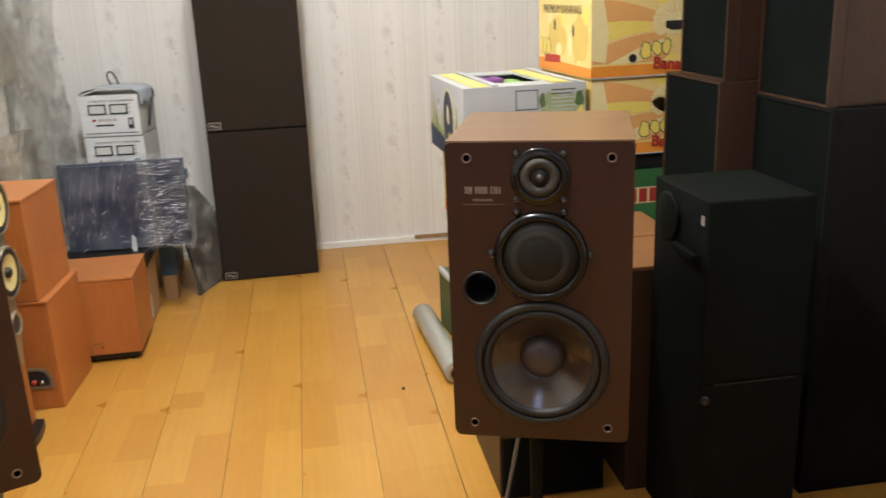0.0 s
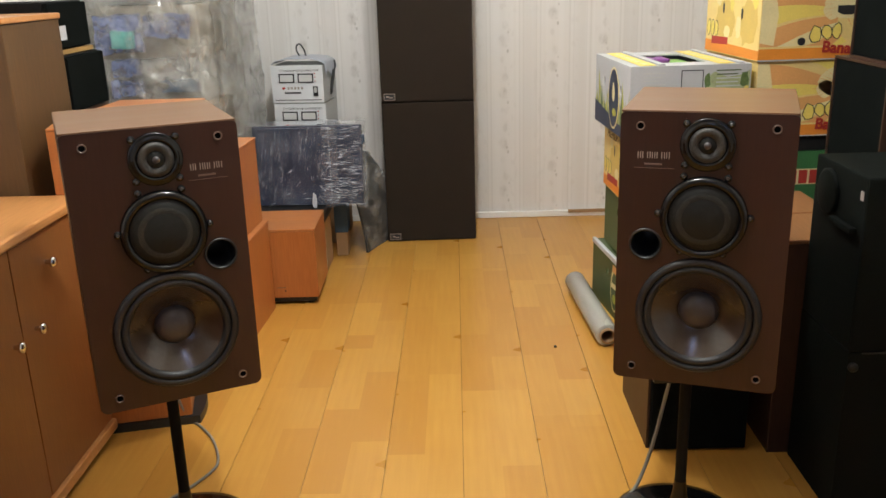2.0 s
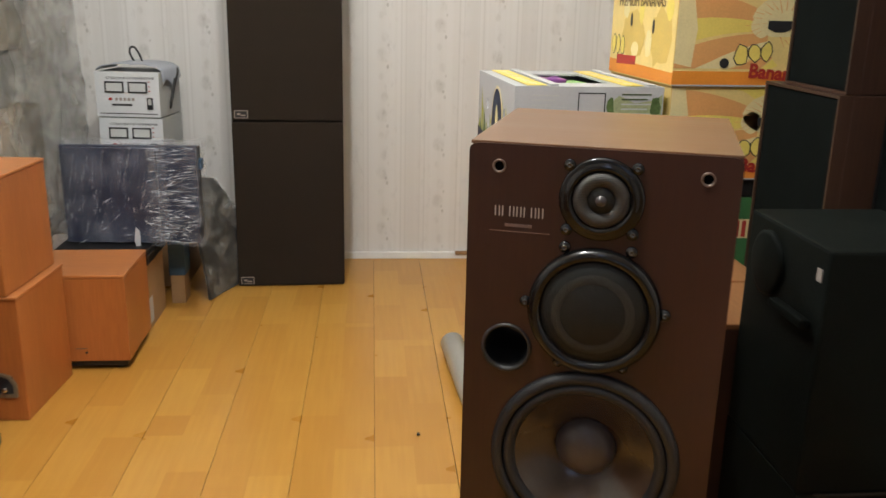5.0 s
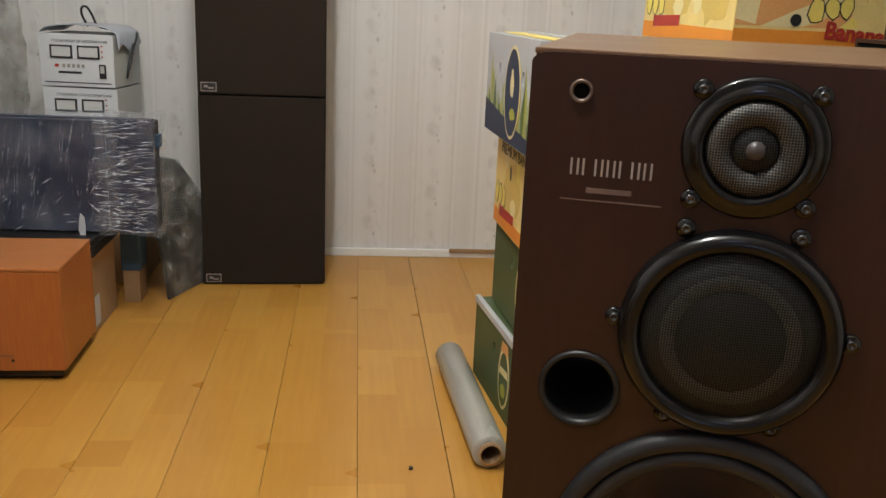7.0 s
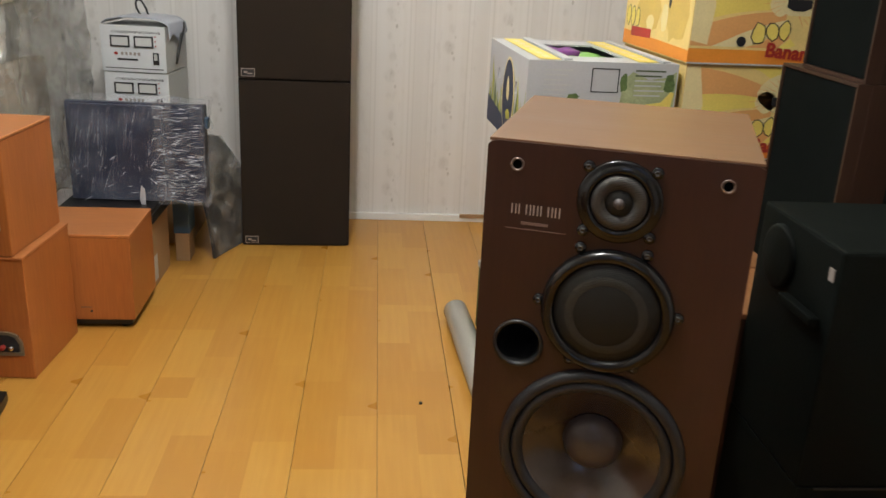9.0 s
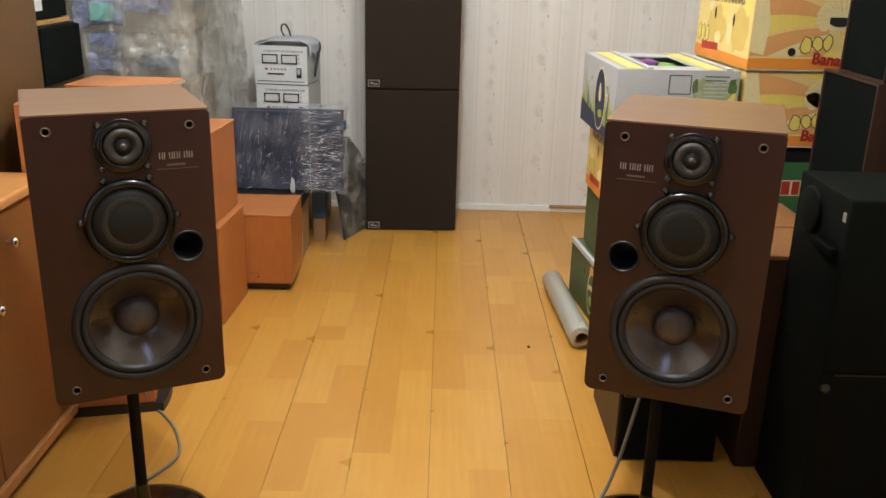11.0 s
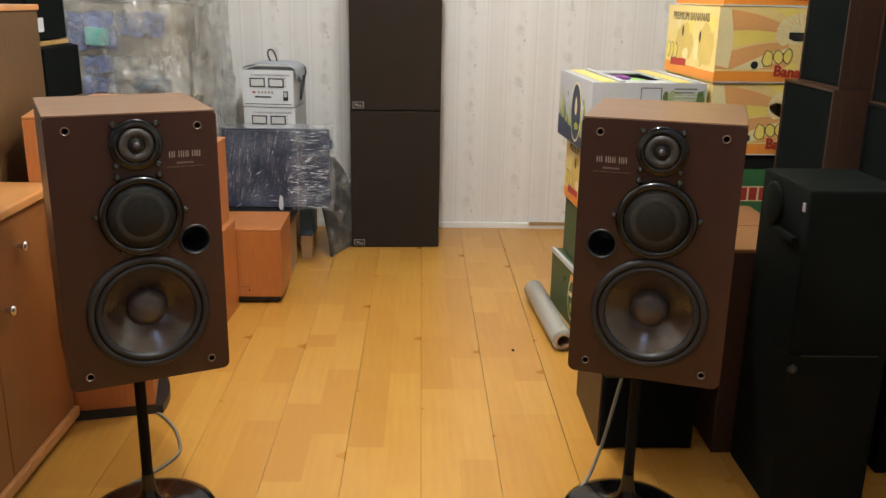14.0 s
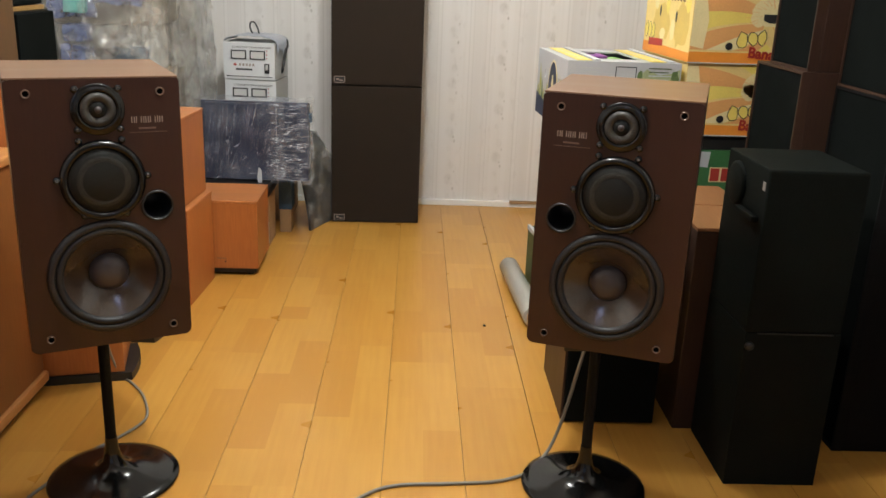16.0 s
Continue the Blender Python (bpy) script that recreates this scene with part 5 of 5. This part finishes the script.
bmesh.ops.translate(bm, verts=[g for g in ext["geom"] if isinstance(g, bmesh.types.BMVert)], vec=(-0.012, 0.004, 0))
t = thing("leaning_board", pose(0, 0, 0), "bent grey board in dusty film leaning near the wall", "board")
brd = part("board", bm, M["flange"], t)
bm2 = bmesh.new()
bm2.from_mesh(brd.data)
bmesh.ops.subdivide_edges(bm2, edges=bm2.edges[:], cuts=2, use_grid_fill=True)
bmesh.ops.translate(bm2, verts=bm2.verts[:], vec=(0.004, -0.006, 0.004))
part("film", crumple(bm2, 0.006, 22, 8), M["film_grey"], t, "dusty wrinkled film with speckled highlights in its colour")


# ---- voltage stabilisers ----
TITLE = text_mesh("СТАБИЛИЗАТОР НАПРЯЖЕНИЯ", 0.0125)
TITLE.materials.append(M["ink"])


def stabiliser(m, label):
    w, d, h = 0.258, 0.27, 0.183
    t = thing("voltage_stabiliser", m, label, "stabiliser", "voltage stabilisers")
    part("case", box(0, 0.006, 0, w, d, h, 0.003), M["steel_grey"], t)
    f = part("front_plate", box(-0.002, 0, 0.002, w + 0.002, 0.0058, h + 0.001, 0.002), M["steel_white"], t, "white front plate")
    for x in (0.038, 0.134):
        mt = part("meter", plate([(x, 0.100), (x + 0.078, 0.100), (x + 0.078, 0.145), (x, 0.145)], 0.004, [[(x + 0.006, 0.106), (x + 0.072, 0.106), (x + 0.072, 0.139), (x + 0.006, 0.139)]]), M["ink"], t, "black-framed meter", m=pose(0, -0.004, 0))
        part("dial", box(x + 0.006, 0.0005, 0.106, x + 0.072, 0.0035, 0.139, 0), M["meter"], mt)
    sw = part("switch", box(0.208, -0.004, 0.034, 0.232, -0.0002, 0.082, 0.001), M["ink"], t)
    part("rocker", box(0.213, -0.007, 0.052, 0.227, -0.0042, 0.077, 0.002), M["steel_grey"], sw)
    for z in (0.145, 0.126, 0.108):
        part("indicator", lathe([(0.003, 0), (0.003, 0.002), (0, 0.003)], 10, facing(0.220, z)), M["red"], t)
    part("mark_shape", poly(blob(0.058, 0.074, 0.017, 0.012, 12, 2, 0.05), -0.0008), M["red"], t)
    for i in range(5):
        part("mark_bar", poly([(0.078 + i * 0.017, 0.068), (0.088 + i * 0.017, 0.068), (0.088 + i * 0.017, 0.080), (0.078 + i * 0.017, 0.080)]), M["print_grey"], t)
    part("print_bar", poly([(0.062, 0.047), (0.145, 0.047), (0.145, 0.055), (0.062, 0.055)]), M["ink"], t)
    part("print_bar", poly([(0.012, 0.014), (0.248, 0.014), (0.248, 0.0175), (0.012, 0.0175)]), M["ink"], t)
    ob = new("lettering", TITLE)
    ob.parent = t
    ob.matrix_local = Matrix.Translation((0.045, -0.0006, 0.155)) @ FRONT
    return t


carton("carton", pose(-1.0, 4.10, 0), 0.36, 0.34, 0.545, M["card_kraft"], "brown carton under two voltage stabilisers", "stored cartons")
stabiliser(pose(-0.953, 4.10, 0.546, 0, 0, -5), "white and grey voltage stabiliser under another")
st = stabiliser(pose(-0.956, 4.098, 0.733, 0, 0, -6), "white and grey voltage stabiliser with packing foam on top")
bm = bmesh.new()
rows = []
for i in range(17):
    x = -0.004 + 0.27 * i / 16
    e = abs(i / 16 - 0.5) * 2
    rows.append([bm.verts.new((x, 0.02 + 0.23 * j / 8, 0.187 + 0.026 * (1 - e ** 4) + 0.004 * noise.noise((x * 30, j * 0.7, 0)))) for j in range(9)])
rows.append([bm.verts.new((0.272, 0.02 + 0.23 * j / 8, 0.13 + 0.02 * math.sin(j))) for j in range(9)])
for a, b in zip(rows, rows[1:]):
    for j in range(8):
        bm.faces.new((a[j], a[j + 1], b[j + 1], b[j]))
ext = bmesh.ops.extrude_face_region(bm, geom=bm.faces[:])
bmesh.ops.translate(bm, verts=[g for g in ext["geom"] if isinstance(g, bmesh.types.BMVert)], vec=(0, 0, 0.003))
fo = tagged(put("packing_foam", bm, M["foam"], m=st.matrix_world.copy(), smooth=True), "grey-blue packing foam sheet over a stabiliser", "packing foam")
cab = tube([(0.10, 0.19, 0.205), (0.092, 0.16, 0.245), (0.102, 0.14, 0.272), (0.122, 0.135, 0.274), (0.134, 0.15, 0.246), (0.136, 0.20, 0.205), (0.19, 0.25, 0.192), (0.25, 0.245, 0.190),
            (0.282, 0.18, 0.175), (0.290, 0.11, 0.13), (0.286, 0.07, 0.06), (0.276, 0.08, 0.035), (0.272, 0.12, 0.09), (0.278, 0.15, 0.15)], 0.0042)
tagged(put("power_cord", cab, M["blackcable"], m=st.matrix_world.copy(), smooth=True), "black power cord looped over a stabiliser", "cord")

# ---- tall heap wrapped in clear film ----
t = thing("wrapped_stack", pose(-1.58, 3.42, 0), "tall stack of stored goods wrapped in crumpled clear film", "wrapped stack")
z = 0.0
rnd = random.Random(5)
cols = [M["card_kraft"], M["grey_pack"], M["beige_pack"], M["grey_pack"], M["beige_pack"], M["grey_pack"], M["card_white"]]
for i, hh in enumerate((0.30, 0.28, 0.24, 0.20, 0.22, 0.20, 0.22)):
    part("packed_carton", box(0.03 + rnd.uniform(0, 0.03), 0.04 + rnd.uniform(0, 0.03), z, 0.47 + rnd.uniform(-0.03, 0.02), 0.44, z + hh - 0.004, 0.008), cols[i], t)
    z += hh
part("blue_tray", crumple(grid_box(0.315, -0.045, 0.885, 0.465, 0.0, 0.935, 6), 0.008, 16, 11), M["blue"], t, "blue plastic tray")
part("turquoise_pack", crumple(grid_box(0.135, -0.050, 1.07, 0.225, -0.02, 1.14, 5), 0.006, 18, 12), M["cyan"], t, "turquoise pack under film")
for k, (x0, x1, z0, z1) in enumerate(((0.06, 0.25, 1.05, 1.20), (0.26, 0.45, 1.11, 1.20), (0.12, 0.23, 0.955, 1.02), (0.10, 0.22, 0.87, 0.93))):
    part("blue_pack", crumple(grid_box(x0, -0.030, z0, x1, 0.01, z1, 10), 0.016, 13, 20 + k), M["bluefilm"], t, "bag of blue-tinted film")


def drape(x0, z0, x1, z1, y, depth, scale, seed, nx=44, nz=60):
    """A hanging sheet of film with sharp upright folds and dents."""
    bm = bmesh.new()
    grid = []
    for j in range(nz + 1):
        row = []
        for i in range(nx + 1):
            px, pz = x0 + (x1 - x0) * i / nx, z0 + (z1 - z0) * j / nz
            q = Vector((px * scale, seed, pz * scale * 0.55))
            ridge = abs(noise.noise(q)) + 0.5 * abs(noise.noise(q * 2.3)) + 0.22 * abs(noise.noise(q * 5.1))
            side = noise.noise(Vector((pz * 7, seed + 4, px * 3))) * 0.02
            row.append(bm.verts.new((px + side, y - depth * ridge + 0.05 * ((px - x0) / (x1 - x0) - 0.5) ** 2, pz)))
        grid.append(row)
    for r0, r1 in zip(grid, grid[1:]):
        for i in range(nx):
            bm.faces.new((r0[i], r0[i + 1], r1[i + 1], r1[i]))
    return bm


bm = grid_box(-0.01, -0.01, 0.30, 0.54, 0.50, 1.72, 30)
part("film", crumple(bm, 0.040, 6.5, 1), M["film"], t, "crumpled clear film", smooth=False)
part("film", drape(-0.02, 0.55, 0.50, 1.70, -0.035, 0.085, 9, 3.3), M["film_clear"], t, "crumpled clear film", smooth=False)
part("film", drape(0.22, 0.60, 0.56, 1.72, -0.055, 0.10, 7, 8.1), M["film"], t, "crumpled clear film", smooth=False)
bm = grid_box(0.50, 0.16, 0.40, 0.585, 0.62, 1.60, 24)
part("film", crumple(bm, 0.032, 7, 9), M["film_dark"], t, "dusty hanging film", smooth=False)

# ---- floor boards ----
rnd = random.Random(11)
BW = 0.2205
shared = {}
x = -0.049 - 8 * BW
while x < XR:
    y = YB - rnd.uniform(0.0, 1.1)
    while y < YF:
        L = 1.26
        y0b, y1b = max(y, YB), min(y + L, YF)
        x0b, x1b = max(x, XL), min(x + BW, XR)
        if y1b - y0b > 0.03 and x1b - x0b > 0.02:
            key = (round(x1b - x0b, 3), round(y1b - y0b, 3))
            if key not in shared:
                bm = box(0.0009, 0.0, -0.012, key[0] - 0.0009, key[1], 0.0, 0)
                me = bpy.data.meshes.new("floor_board")
                bm.to_mesh(me)
                bm.free()
                me.materials.append(M["floor"])
                shared[key] = me
            ob = new("floor_board", shared[key])
            ob.parent = floor
            ob.location = (x0b, y0b, 0)
        y += L
    x += BW
